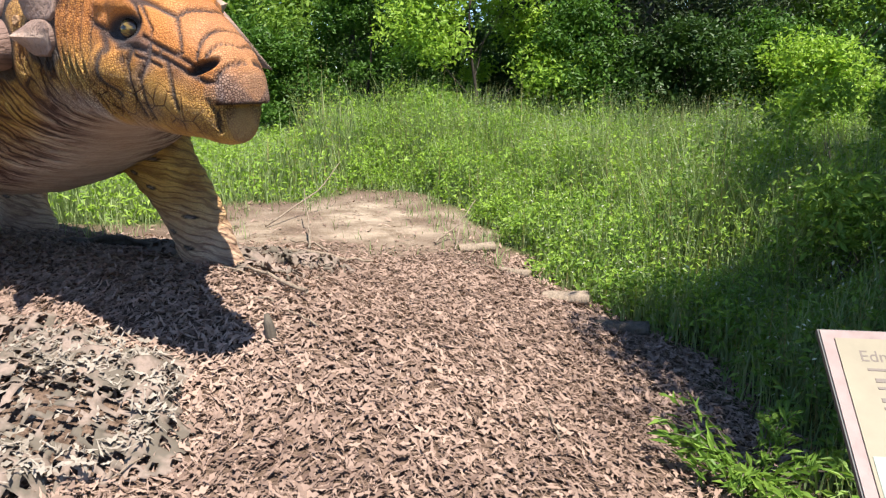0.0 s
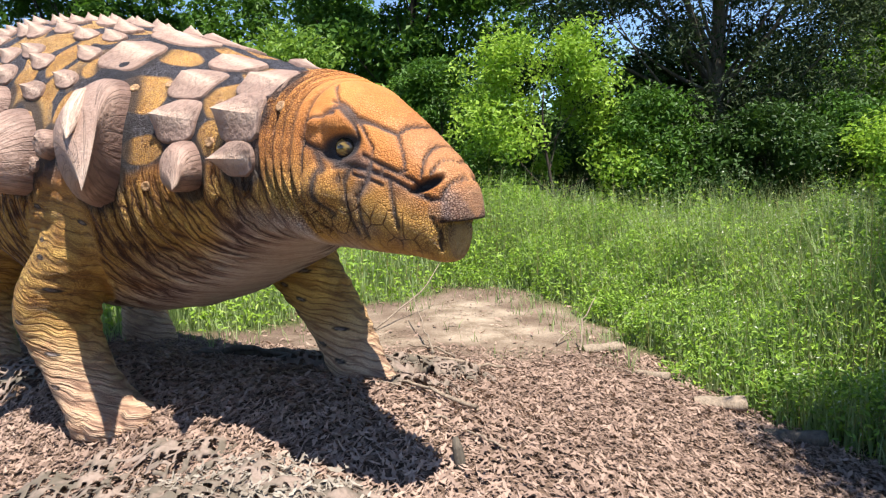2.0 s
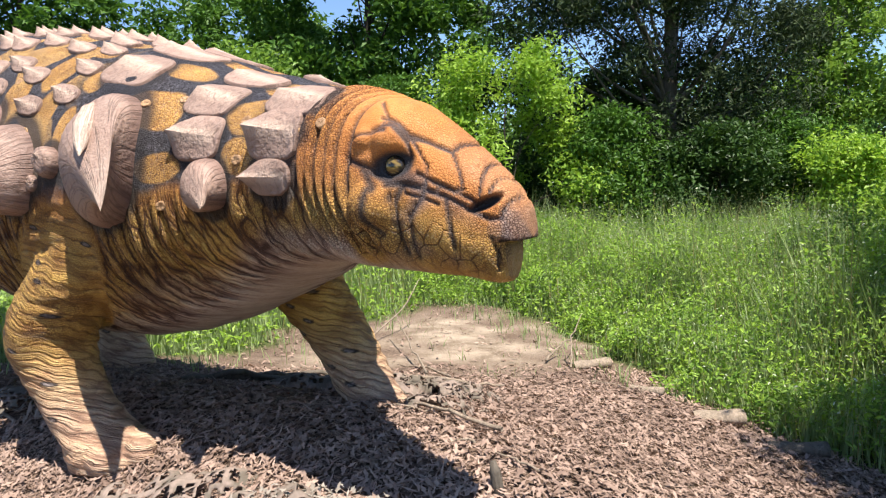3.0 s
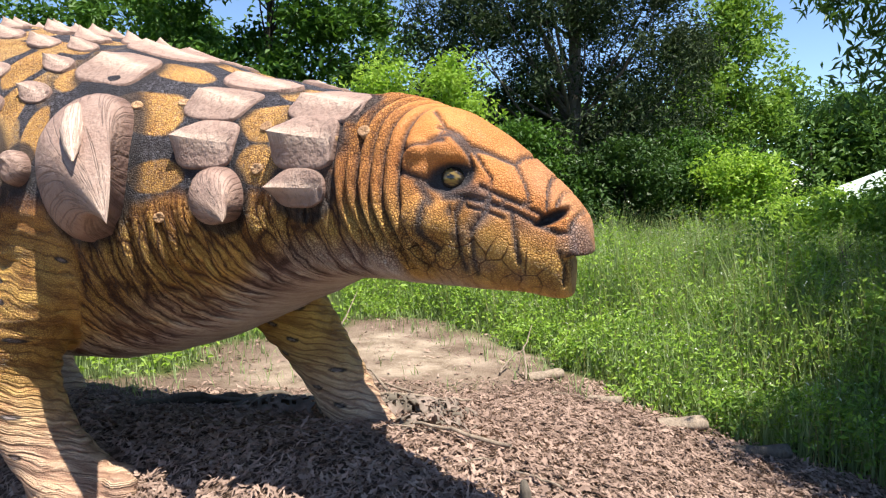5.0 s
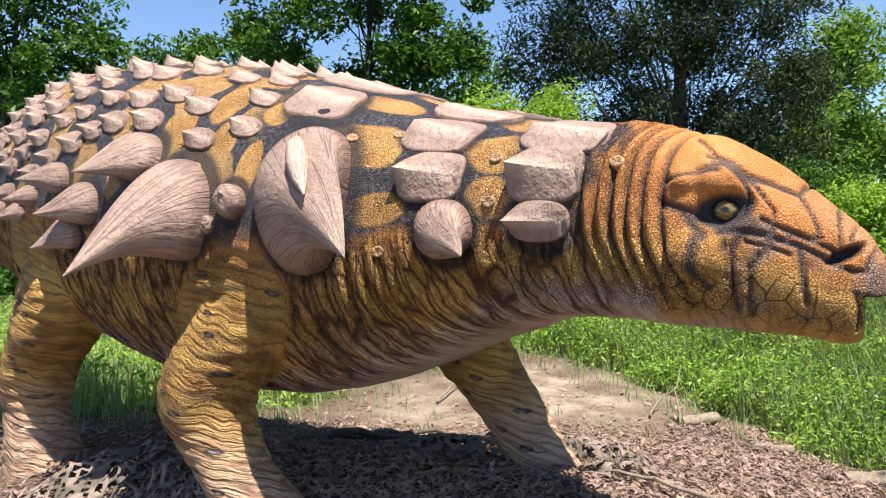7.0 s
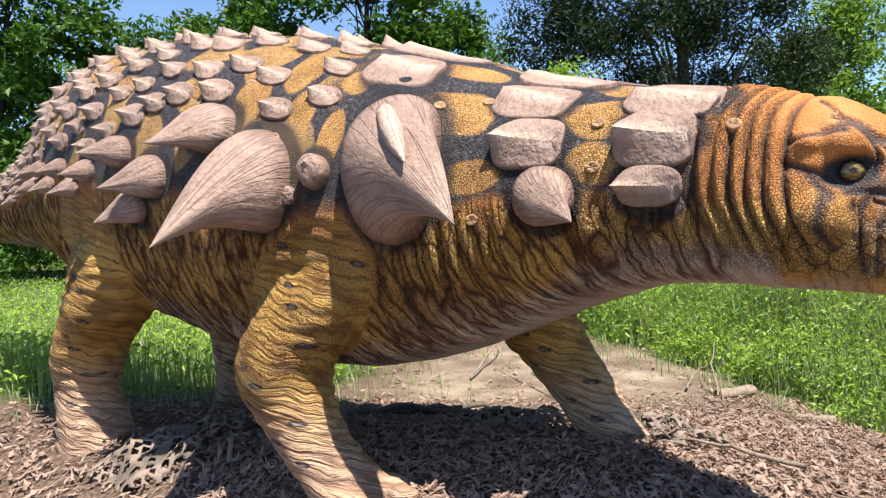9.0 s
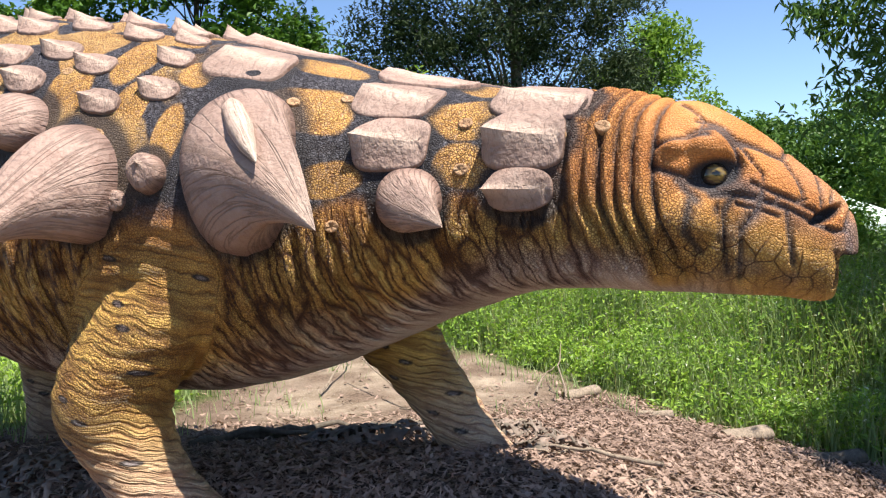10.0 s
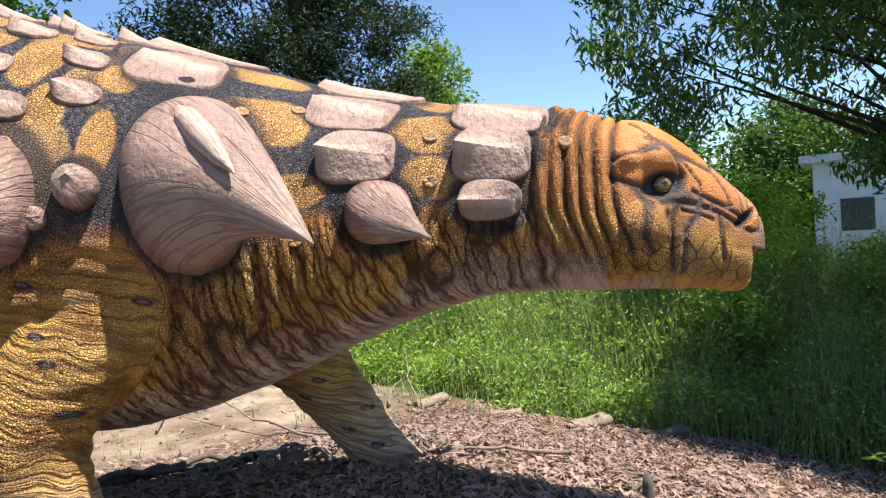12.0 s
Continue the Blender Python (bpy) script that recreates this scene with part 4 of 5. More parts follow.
# woods behind the clearing
tree("juniper_tree", (5.0, 20.0), 4.4, 3.0, 0.7, 13.5, 560, .82, 190, .17, leaf_cedar, bark, "tall dark juniper tree with grey dead twigs", aspect=.3, r0=.28, limbs=60)
tree("oak_tree", (-3.6, 27.0), 4.6, 3.2, 4.0, 15.0, 190, .95, 150, .27, leaf_mid, bark_dark, "tall green oak tree with open crown", r0=.24, limbs=30)
tree("oak_tree", (-16.0, 25.0), 4.5, 3.2, 2.0, 12.5, 190, .95, 150, .27, leaf_mid, bark_dark, "leafy dark-trunked oak tree at the wood's edge", r0=.28, limbs=30, lean=(1.0, 0))
tree("oak_tree", (-10.5, 33.0), 5.0, 3.5, 3.0, 10.5, 140, 1.1, 140, .30, leaf_mid, bark_dark, "round green oak tree among the woods", r0=.24)
tree("elm_tree", (12.0, 24.0), 2.0, 2.0, 1.0, 8.2, 120, .75, 150, .2, leaf_bright, bark, "light green elm tree beside the juniper", r0=.2)
tree("elm_tree", (-7.0, 21.0), 3.2, 2.6, .8, 5.5, 120, .8, 140, .19, leaf_bright, bark, "light green young elm in the sun", r0=.14)
for (x, y, w, h) in ((17, 42, 6, 7.0), (25, 38, 7, 6.5), (32, 32, 7, 7), (37, 24, 7, 7), (40, 14, 7, 8), (10, 46, 7, 8.5), (-22, 42, 8, 11), (-1, 44, 8, 13), (-30, 30, 8, 12)):
    tree("woodland_tree", (x, y), w, 4, -.5, h, 110, 1.7, 90, .36, leaf_far, bark, "distant green woodland tree", r0=.25, limbs=6, group="distant woodland")
# underwood along the edge
for (x, y, w, h, m) in ((-11, 19.5, 3.2, 4.0, leaf_mid), (-5.2, 18.5, 2.4, 2.8, leaf_mid), (-2.2, 19.5, 2.2, 4.6, leaf_mid), (.5, 16.7, 2.2, 5.4, leaf_lime), (2.8, 17.0, 1.6, 3.2, leaf_mid), (5.2, 16.6, 2.0, 2.7, leaf_dark), (7.6, 17.5, 1.8, 3.2, leaf_mid),
                        (7.8, 15.5, 1.4, 2.6, leaf_lime), (10.8, 14.5, 1.8, 1.3, leaf_mid), (13.5, 13.0, 1.8, .9, leaf_mid), (3.8, 20.5, 3.0, 4.0, leaf_dark), (-14, 15.5, 3, 4.5, leaf_mid), (-8, 24, 4, 4.6, leaf_dark), (0, 23, 4, 5.0, leaf_dark)):
    tree("woodland_shrub", (x, y), w, 1.5, .0, h, int(32 * w), .62, 230, .125, m, bark_dark, "dense green shrub at the wood's edge", "shrub", "bush", r0=.06, limbs=16, group="underwood")
# the far edge of the woods
a = rng.uniform(-1.0, 1.25, 1100)
d = rng.uniform(44, 60, 1100)
c = np.stack([d * np.sin(a), d * np.cos(a), rng.uniform(-1, 1, 1100) ** 1 * 0 + rng.uniform(-1.5, 6.0, 1100)], -1)
pl = clumps(c, 1.7 * rng.uniform(.6, 1.3, len(c)), 60)
v, f = leaves(pl, .6 * rng.uniform(.7, 1.3, len(pl)), .6)
tagged(new("far_woods", mesh_of("far_woods", v, f, leaf_far)), "distant green woods behind the meadow", "woods", kind="stuff")
# shrubs over the tall grass beside the path
for (x, y, w, h, m) in ((3.7, 7.4, .9, 1.45, leaf_lime), (4.4, 6.0, 1.0, 1.8, leaf_lime), (5.7, 8.2, 1.2, 2.1, leaf_bright), (4.9, 9.2, 1.2, 1.7, leaf_bright), (5.6, 6.2, 1.1, 1.6, leaf_lime), (3.0, 5.4, .6, .75, leaf_bright), (6.6, 11.5, 1.3, 1.6, leaf_lime), (4.6, 4.3, 1.0, 1.3, leaf_bright)):
    tree("roadside_shrub", (x, y), w, w * .9, .0, h, int(34 * w), .30, 90, .085, m, bark, "leafy green shrub in the tall grass", "shrub", "bush", aspect=.42, r0=.03, limbs=18, group="shrubs in the grass")
# the narrow-leaved oak beside the path
tree("willow_oak_tree", (7.1, 4.6), 3.6, 2.6, 1.9, 8.2, 260, .55, 170, .15, leaf_oak, bark_dark, "narrow-leaved oak with long drooping branches", aspect=.26, r0=.2, droop=.9, limbs=60, flat=.8, reach=((2.9, 2.6, 1.3, 1.1, 3.0, 4.4, 44), (4.7, 7.4, 1.4, .9, 2.5, 6.6, 44), (3.9, 1.8, 1.5, 1.4, 5.2, 6.8, 85)))


def sapling():
    base = np.array((1.35, 2.75, float(land(1.35, 2.75))))
    root = tagged(new("sapling"), "bright green narrow-leaved sapling at the litter's edge", "sapling")
    root.location = base
    pieces, cs, ds = [], [], []
    for k in range(22):
        a = rng.uniform(0, 2 * np.pi)
        L = rng.uniform(.3, .6)
        out = np.array((math.cos(a), math.sin(a), 0)) * L * .8
        w = np.linspace(0, 1, 8)[:, None]
        q = out * w + np.array((0, 0, 1.0)) * (L * (w * 1.25 - .75 * w * w))
        pieces.append(tube(q, np.linspace(.006, .0015, 8), 5))
        for t in np.linspace(.25, 1, 14):
            cs.append(np.array([np.interp(t, w[:, 0], q[:, i]) for i in range(3)]))
            ds.append(unit(out + (0, 0, .2)))
    for piece in pieces:
        part("stem", tube_mesh("stem", [piece], bark), root)
    cs = np.repeat(np.array(cs), 2, 0)
    v, f = leaves(cs + rng.normal(size=cs.shape) * .015, .085 * rng.uniform(.7, 1.3, len(cs)), .24, .1, 1, np.repeat(np.array(ds), 2, 0) * 1.2)
    part("foliage", mesh_of("foliage", v, f, leaf_bright), root)


sapling()


def scatter(n, x0, x1, y0, y1, keep):
    x, y = rng.uniform(x0, x1, n), rng.uniform(y0, y1, n)
    k = rng.random(n) < keep(x, y)
    return x[k], y[k]


def blades(x, y, h, width, mat, name, label, bend=.35):
    n = len(x)
    z = land(x, y) - .02
    a = rng.uniform(0, 2 * np.pi, n)
    lean = np.stack([np.cos(a), np.sin(a), np.zeros(n)], -1) * (h * bend * rng.uniform(.2, 1.5, n))[:, None]
    wv = np.stack([-np.sin(a), np.cos(a), np.zeros(n)], -1) * (width * rng.uniform(.6, 1.4, n))[:, None]
    p = np.stack([x, y, z], -1)
    up = np.zeros((n, 3))
    up[:, 2] = h
    v = np.stack([p - wv, p + wv, p + up * .55 + lean * .3 + wv * .8, p + up * .55 + lean * .3 - wv * .8, p + up + lean], 1).reshape(-1, 3)
    i = np.arange(n)[:, None] * 5
    me = mesh_of(name, v, [i + np.array([[0, 1, 2, 3]]), i + np.array([[3, 2, 4]])], mat)
    return tagged(new(name, me), label, "grass", kind="stuff")


def grass_height(x, y):
    d = -(inside(x, y) + .6 * wavy(x, y))
    tall = np.clip(.16 + d * .62, .10, 1.05) * (1 + .35 * np.sin(1.3 * x + 2.1 * y) * np.sin(.9 * y) + .25 * np.sin(4.1 * x - 1.7 * y) * np.sin(3.3 * y + x))
    return np.where(x < -2.6, np.minimum(tall, .55), tall)


def in_grass(dense):
    def keep(x, y):
        d = -(inside(x, y) + .6 * wavy(x, y))
        far = np.clip(1.25 - np.hypot(x, y) / 22, .2, 1)
        return dense * np.clip(d * 3 + .35, 0, 1) * far
    return keep


x, y = scatter(105000, -.8, 8.5, 2.0, 16, in_grass(.85))
blades(x, y, grass_height(x, y) * rng.uniform(.55, 1.25, len(x)), .0055, grass_mat, "tall_grass", "tall bright green grass and weeds")
x, y = scatter(70000, -14, -.8, 6.5, 18, in_grass(.8))
blades(x, y, grass_height(x, y) * rng.uniform(.5, 1.2, len(x)), .007, grass_mat, "meadow_grass", "sunlit green meadow grass behind the statue")
x, y = scatter(5200, -5.5, .6, 5.9, 10.2, lambda x, y: .9 * np.clip(.9 - inside(x, y) * .75 + 1.6 * wavy(1.7 * x, 1.7 * y), 0, 1))
blades(x, y, rng.uniform(.06, .22, len(x)), .004, grass_mat, "sparse_grass", "thin short grass tufts on the sandy ground", .6)
x, y = scatter(9000, -3, 6, 2.5, 14, in_grass(.5))
blades(x, y, grass_height(x, y) * rng.uniform(.9, 1.5, len(x)), .003, straw_mat, "dry_stalks", "thin straw-coloured stalks among the grass", .2)


def weeds(n, x0, x1, y0, y1, size, mat, name, label, top=.95):
    x, y = scatter(n, x0, x1, y0, y1, in_grass(.9))
    h = grass_height(x, y) * rng.random(len(x)) ** .6 * top
    v, f = leaves(np.stack([x, y, land(x, y) + h], -1), size * rng.uniform(.6, 1.4, len(x)), .42, .2)
    tagged(new(name, mesh_of(name, v, f, mat)), label, "weeds", kind="stuff")


weeds(150000, -1.5, 8, 2.2, 13, .058, leaf_bright, "weed_leaves", "small leafy green weeds in the tall grass")
weeds(90000, -13, 2, 7, 18, .075, leaf_lime, "meadow_weeds", "leafy weeds of the sunny meadow")
weeds(90000, -1.5, 8, 4.5, 14, .05, leaf_lime, "sunlit_weeds", "pale green leafy weeds over the grass", 1.05)
weeds(9000, .5, 7, 3.5, 14, .028, flower_mat, "pale_flowers", "tiny pale flower heads over the weeds", 1.25)

# ---- leaf litter ----
OAK_LEAF = np.array([(-.5, 0), (-.22, .13), (-.08, .07), (.12, .20), (.24, .09), (.5, 0), (.24, -.09), (.12, -.20), (-.08, -.07), (-.22, -.13)])


def litter(n, x0, x1, y0, y1, keep, size, mat, name, label, lift=.03, curl=.5, cat="leaf litter", surface=land):
    x, y = scatter(n, x0, x1, y0, y1, keep)
    n = len(x)
    s = size * rng.uniform(.5, 1.35, n)
    a = rng.uniform(0, 2 * np.pi, n)
    thin = rng.uniform(.16, 1.15, n)
    P = OAK_LEAF[None] * s[:, None, None]
    u, w = P[..., 0], P[..., 1] * thin[:, None]
    k = rng.normal(size=(n, 1)) * curl / s[:, None]
    q = rng.normal(size=(n, 1)) * curl / s[:, None]
    z = k * u * u + q * w * w * 2 + .25 * rng.normal(size=(n, 1)) * u + .35 * rng.normal(size=(n, 1)) * w
    c, d = np.cos(a)[:, None], np.sin(a)[:, None]
    X, Y = x[:, None] + c * u - d * w, y[:, None] + d * u + c * w
    Z = surface(X, Y) + z + (rng.random(n) * lift + .006)[:, None]
    v = np.stack([X, Y, Z], -1).reshape(-1, 3)
    i = np.arange(n)[:, None] * 10
    f4 = np.concatenate([i + np.array([[1, 2, 8, 9]]), i + np.array([[2, 3, 7, 8]]), i + np.array([[3, 4, 6, 7]])])
    f3 = np.concatenate([i + np.array([[0, 1, 9]]), i + np.array([[4, 5, 6]])])
    tagged(new(name, mesh_of(name, v, [f4, f3], mat)), label, cat, kind="stuff")


def on_litter(x, y):
    d = inside(x, y) + .5 * wavy(x, y)
    d = np.where(((x + 1.42) / .34) ** 2 + ((y - 2.5) / .24) ** 2 < 1, -9, d)
    sandy = np.exp(-(((x + .7) / 1.7) ** 2 + ((y - 7.6) / 1.5) ** 2) ** 2) + np.exp(-(((x + 2.6) / 1.4) ** 2 + ((y - 6.8) / .9) ** 2))
    far = np.clip(1.35 - (y - 1.5) / 6.5, .2, 1)
    return np.clip(d * 2 + .6, 0, 1) * np.clip(1 - 1.0 * sandy, .34, 1) * far


litter(85000, -3.6, 1.9, 1.2, 6.6, on_litter, .060, litter_mat, "leaf_litter", "brown curled dry oak leaves covering the ground")
litter(30000, -9, 1.6, 4.0, 10.5, on_litter, .075, litter_mat, "far_leaf_litter", "dry brown leaves behind the statue")
litter(16000, -9, 1.7, -4, 6, lambda x, y: on_litter(x, y) * np.where((x > -3.6) & (y > 1.2), 0, np.where(y < 1.2, .8, 1)), .085, litter_mat, "path_leaf_litter", "dry brown leaves scattered along the path")

# ---- things on the ground ----
def camo_net(cx, cy, rx, ry, lift, seed, label):
    """A sheet of leaf-cut netting laid over the ground, with cut-out holes and curled edges."""
    r = random.Random(seed)
    step = .013
    ax, ay = np.arange(-rx, rx, step), np.arange(-ry, ry, step)
    X, Y = np.meshgrid(ax, ay, indexing="ij")
    edge = 1 - np.sqrt((X / rx) ** 2 + (Y / ry) ** 2) + .12 * np.sin(7 * np.arctan2(Y, X) + seed)
    keep = edge > 0
    curl = np.zeros_like(X)
    gap = .062
    k = 0
    for u in np.arange(-rx, rx, gap):
        k += 1
        for w in np.arange(-ry, ry, gap * .8):
            patch = ((u - .2) / .30) ** 2 + ((w + .1) / .20) ** 2 < 1
            if not patch and r.random() > .8:
                continue
            big = 1.25 if patch else .8
            a, px, py = r.uniform(-.9, .9), u + r.uniform(-.012, .012), w + (gap * .4 if k % 2 else 0) + r.uniform(-.01, .01)
            dx, dy = (X - px) * math.cos(a) + (Y - py) * math.sin(a), -(X - px) * math.sin(a) + (Y - py) * math.cos(a)
            d = np.sqrt((dx / (big * r.uniform(.014, .024))) ** 2 + (dy / (big * r.uniform(.008, .014))) ** 2)
            keep &= d > 1
            curl += r.uniform(-.012, .022) * np.exp(-((d - 1.3) / .5) ** 2)
    Z = land(X + cx, Y + cy) + lift * np.clip(edge * 3.5, 0, 1) + curl + .028 * np.sin(9 * X + 4 * Y + seed) * np.sin(11 * Y) + .02 * np.sin(23 * X - 9 * Y) * np.sin(19 * Y + seed) + .014
    n = len(ay)
    i, j = np.meshgrid(np.arange(len(ax) - 1), np.arange(n - 1), indexing="ij")
    ok = keep[:-1, :-1] & keep[1:, :-1] & keep[:-1, 1:] & keep[1:, 1:]
    i, j = i[ok], j[ok]
    f = np.stack([i * n + j, (i + 1) * n + j, (i + 1) * n + j + 1, i * n + j + 1], -1)
    used = np.unique(f)
    back = np.zeros(len(ax) * n, int)
    back[used] = np.arange(len(used))
    v = np.stack([X + cx, Y + cy, Z], -1).reshape(-1, 3)[used]
    me = mesh_of("camouflage_net", v, back[f], net_sheet, smooth=True)
    ob = tagged(new("camouflage_net", me), label, "netting", "camouflage nets")
    so = ob.modifiers.new("thickness", "SOLIDIFY")
    so.thickness = .002


def net_cloth():
    k = Mat("net_sheet", .85, .2)
    p = k.pos()
    c = k.mix(k.remap(k.noise(p, 7, 3), .42, .58), (.12, .10, .078), (.26, .195, .16))
    c = k.mix(k.remap(k.noise(p, 45, 5, .7), .45, .7, 0, .6), c, (.12, .09, .07))
    return k.done(c, k.bump(k.noise(p, 90, 3), .4, .004))


net_sheet = net_cloth()
camo_net(-1.62, 2.60, .72, .55, .09, 3, "tan leaf-cut camouflage net heaped over a mound")
camo_net(-2.35, 3.22, .62, .34, .04, 5, "tan camouflage net lying before the statue's foot")
camo_net(-1.55, 5.15, .75, .42, .08, 8, "grey-green camouflage net draped behind the statue's foot")
camo_net(-1.05, 4.22, .24, .20, .05, 11, "scrap of camouflage net beside the clawed foot")
camo_net(-.92, 5.0, .30, .22, .06, 13, "crumpled camouflage net at the edge of the litter")
camo_net(-3.75, 4.75, .55, .35, .07, 17, "camouflage net bunched beside the hind foot")


def on_net(x, y):
    d = 1 - np.sqrt(((x + 1.62) / .68) ** 2 + ((y - 2.60) / .52) ** 2)
    hole = ((x + 1.42) / .30) ** 2 + ((y - 2.5) / .20) ** 2 < 1
    return np.clip(d * 6, 0, 1) * np.where(hole, .12, .9)


litter(3800, -2.4, -.9, 2.0, 3.2, on_net, .058, net_mat, "net_flaps", "curled tan cloth flaps of the camouflage net", .03, .6, "netting", lambda x, y: land(x, y) + .085)


def stick(name, points, r0, r1, label, cat="stick", mat=None, group=""):
    pts = np.asarray(points, float)
    t = np.linspace(0, 1, 9)
    at = np.linspace(0, 1, len(pts))
    q = np.stack([np.interp(t, at, pts[:, k]) for k in range(3)], -1)
    q += rng.normal(size=q.shape) * r0 * .5
    q[:, 2] = np.maximum(q[:, 2], land(q[:, 0], q[:, 1]) + r1)
    tagged(new(name, tube_mesh(name, [tube(q, np.linspace(r0, r1, 9), 7)], mat or wood_grey)), label, cat, group)


def g(x, y, up=.02):
    return (x, y, float(land(x, y)) + up)


stick("twig", [g(-1.9, 7.5), g(-1.5, 8.3, .25), g(-1.3, 8.8, .55)], .012, .004, "thin leaning dead twig on the sand", "twig", group="twigs")
stick("twig", [g(-1.15, 6.0, .03), g(-1.3, 6.8, .12), g(-1.55, 7.8, .35)], .013, .004, "thin leaning dead twig on the sand", "twig", group="twigs")
stick("twig", [g(-.95, 5.9, .03), g(-1.15, 6.3, .05), g(-1.4, 6.4, .05)], .012, .006, "thin grey twig on the litter", "twig", group="twigs")
stick("twig", [g(-1.25, 5.75, .05), g(-.75, 5.55, .05), g(-.55, 5.6, .04)], .016, .008, "grey branch lying on the litter", "twig", group="twigs")
stick("twig", [g(-.7, 3.75, .05), g(-.95, 3.95, .06), g(-1.15, 4.1, .05)], .013, .007, "grey branch half buried in leaves", "twig", group="twigs")
stick("twig", [g(.1, 6.5, .03), g(.15, 6.75, .25), g(.3, 7.0, .42)], .010, .003, "thin upright dead twig", "twig", group="twigs")
stick("twig", [g(-.1, 6.7, .03), g(.05, 6.9, .10), g(.2, 6.95, .2)], .012, .004, "forked grey twig on the sand", "twig", group="twigs")
for k in range(16):
    x, y, a, L = rng.uniform(-2.6, .6), rng.uniform(2.4, 6.6), rng.uniform(0, 6.28), rng.uniform(.1, .35)
    stick("twig", [g(x, y, .03), g(x + L * math.cos(a) * .5, y + L * math.sin(a) * .5, .045), g(x + L * math.cos(a), y + L * math.sin(a), .03)], .006, .003, "short broken twig among the leaves", "twig", group="twigs")
for k in range(5):
    x, y = -2.9 + .22 * k, 5.3 + .12 * (k % 3)
    stick("root", [g(x, y, .03), g(x + .4, y + .2, .08), g(x + .8, y + .25 + .1 * (k % 2), .03)], .028, .012, "grey root lying in the statue's shade", "root", bark, "roots")


def block_log(x, y, yaw, length, width, height, label, mat):
    """A short weathered log, flattened, with uneven ends."""
    pts = np.stack([np.linspace(-length / 2, length / 2, 9), np.zeros(9), np.zeros(9)], -1)
    v, f = tube(pts, width / 2 * (1 + .10 * np.sin(np.linspace(0, 9, 9))), 12)
    v[:, 2] *= height / width
    v += .006 * np.array([noise.noise_vector(Vector(p * 14)) for p in v])
    ob = new("log", mesh_of("log", v, quads_to_faces(f), mat, smooth=True))
    ob.matrix_world = pose(x, y, float(land(x, y)) + height * .38, 0, -3, yaw)
    tagged(ob, label, "log", "old logs")


block_log(.93, 5.25, -8, .34, .17, .10, "short weathered grey-brown log on the ground", wood_grey)
block_log(1.24, 4.74, -14, .36, .13, .09, "short dark log lying in the shade", bark)
block_log(.30, 6.62, 10, .34, .14, .09, "pale weathered log end beside the sand", wood_grey)
block_log(.60, 5.9, -30, .26, .10, .07, "small split log on the litter", wood_grey)


def rock(x, y, sx, sy, sz, seed, label, mat=None):
    v, f = blob((0, 0, 0), (sx, sy, sz), 22)
    for p in v:
        p *= 1 + .35 * noise.noise(Vector(p * 3.1) + Vector((seed, 0, 0))) + .12 * noise.noise(Vector(p * 9) + Vector((seed, 4, 0)))
    ob = new("rock", mesh_of("rock", v, f, mat or stone_mat, smooth=True))
    ob.location = (x, y, float(land(x, y)) + sz * .35)
    tagged(ob, label, "rock", "limestone rocks")


rock(-6.5, 9.6, .42, .35, .32, 1, "rough grey limestone boulder in the grass")
rock(-5.95, 10.3, .22, .2, .14, 2, "small pale limestone rock in the grass")

# a wooden peg in the litter before the statue
tagged(new("wooden_peg", tube_mesh("wooden_peg", [tube([(-.745, 3.215, .25), (-.755, 3.21, .36), (-.768, 3.20, .45), (-.775, 3.197, .50)], [.026, .027, .024, .012], 9)], bark)), "short weathered wooden peg stuck in the litter", "peg")


# ---- the information sign ----
def flat_box(w, h, d):
    v = np.array([(x, y, z) for x in (0, w) for y in (0, h) for z in (0, -d)], float)
    f = np.array([(0, 4, 6, 2), (1, 3, 7, 5), (0, 1, 5, 4), (2, 6, 7, 3), (0, 2, 3, 1), (4, 5, 7, 6)])
    return v, f


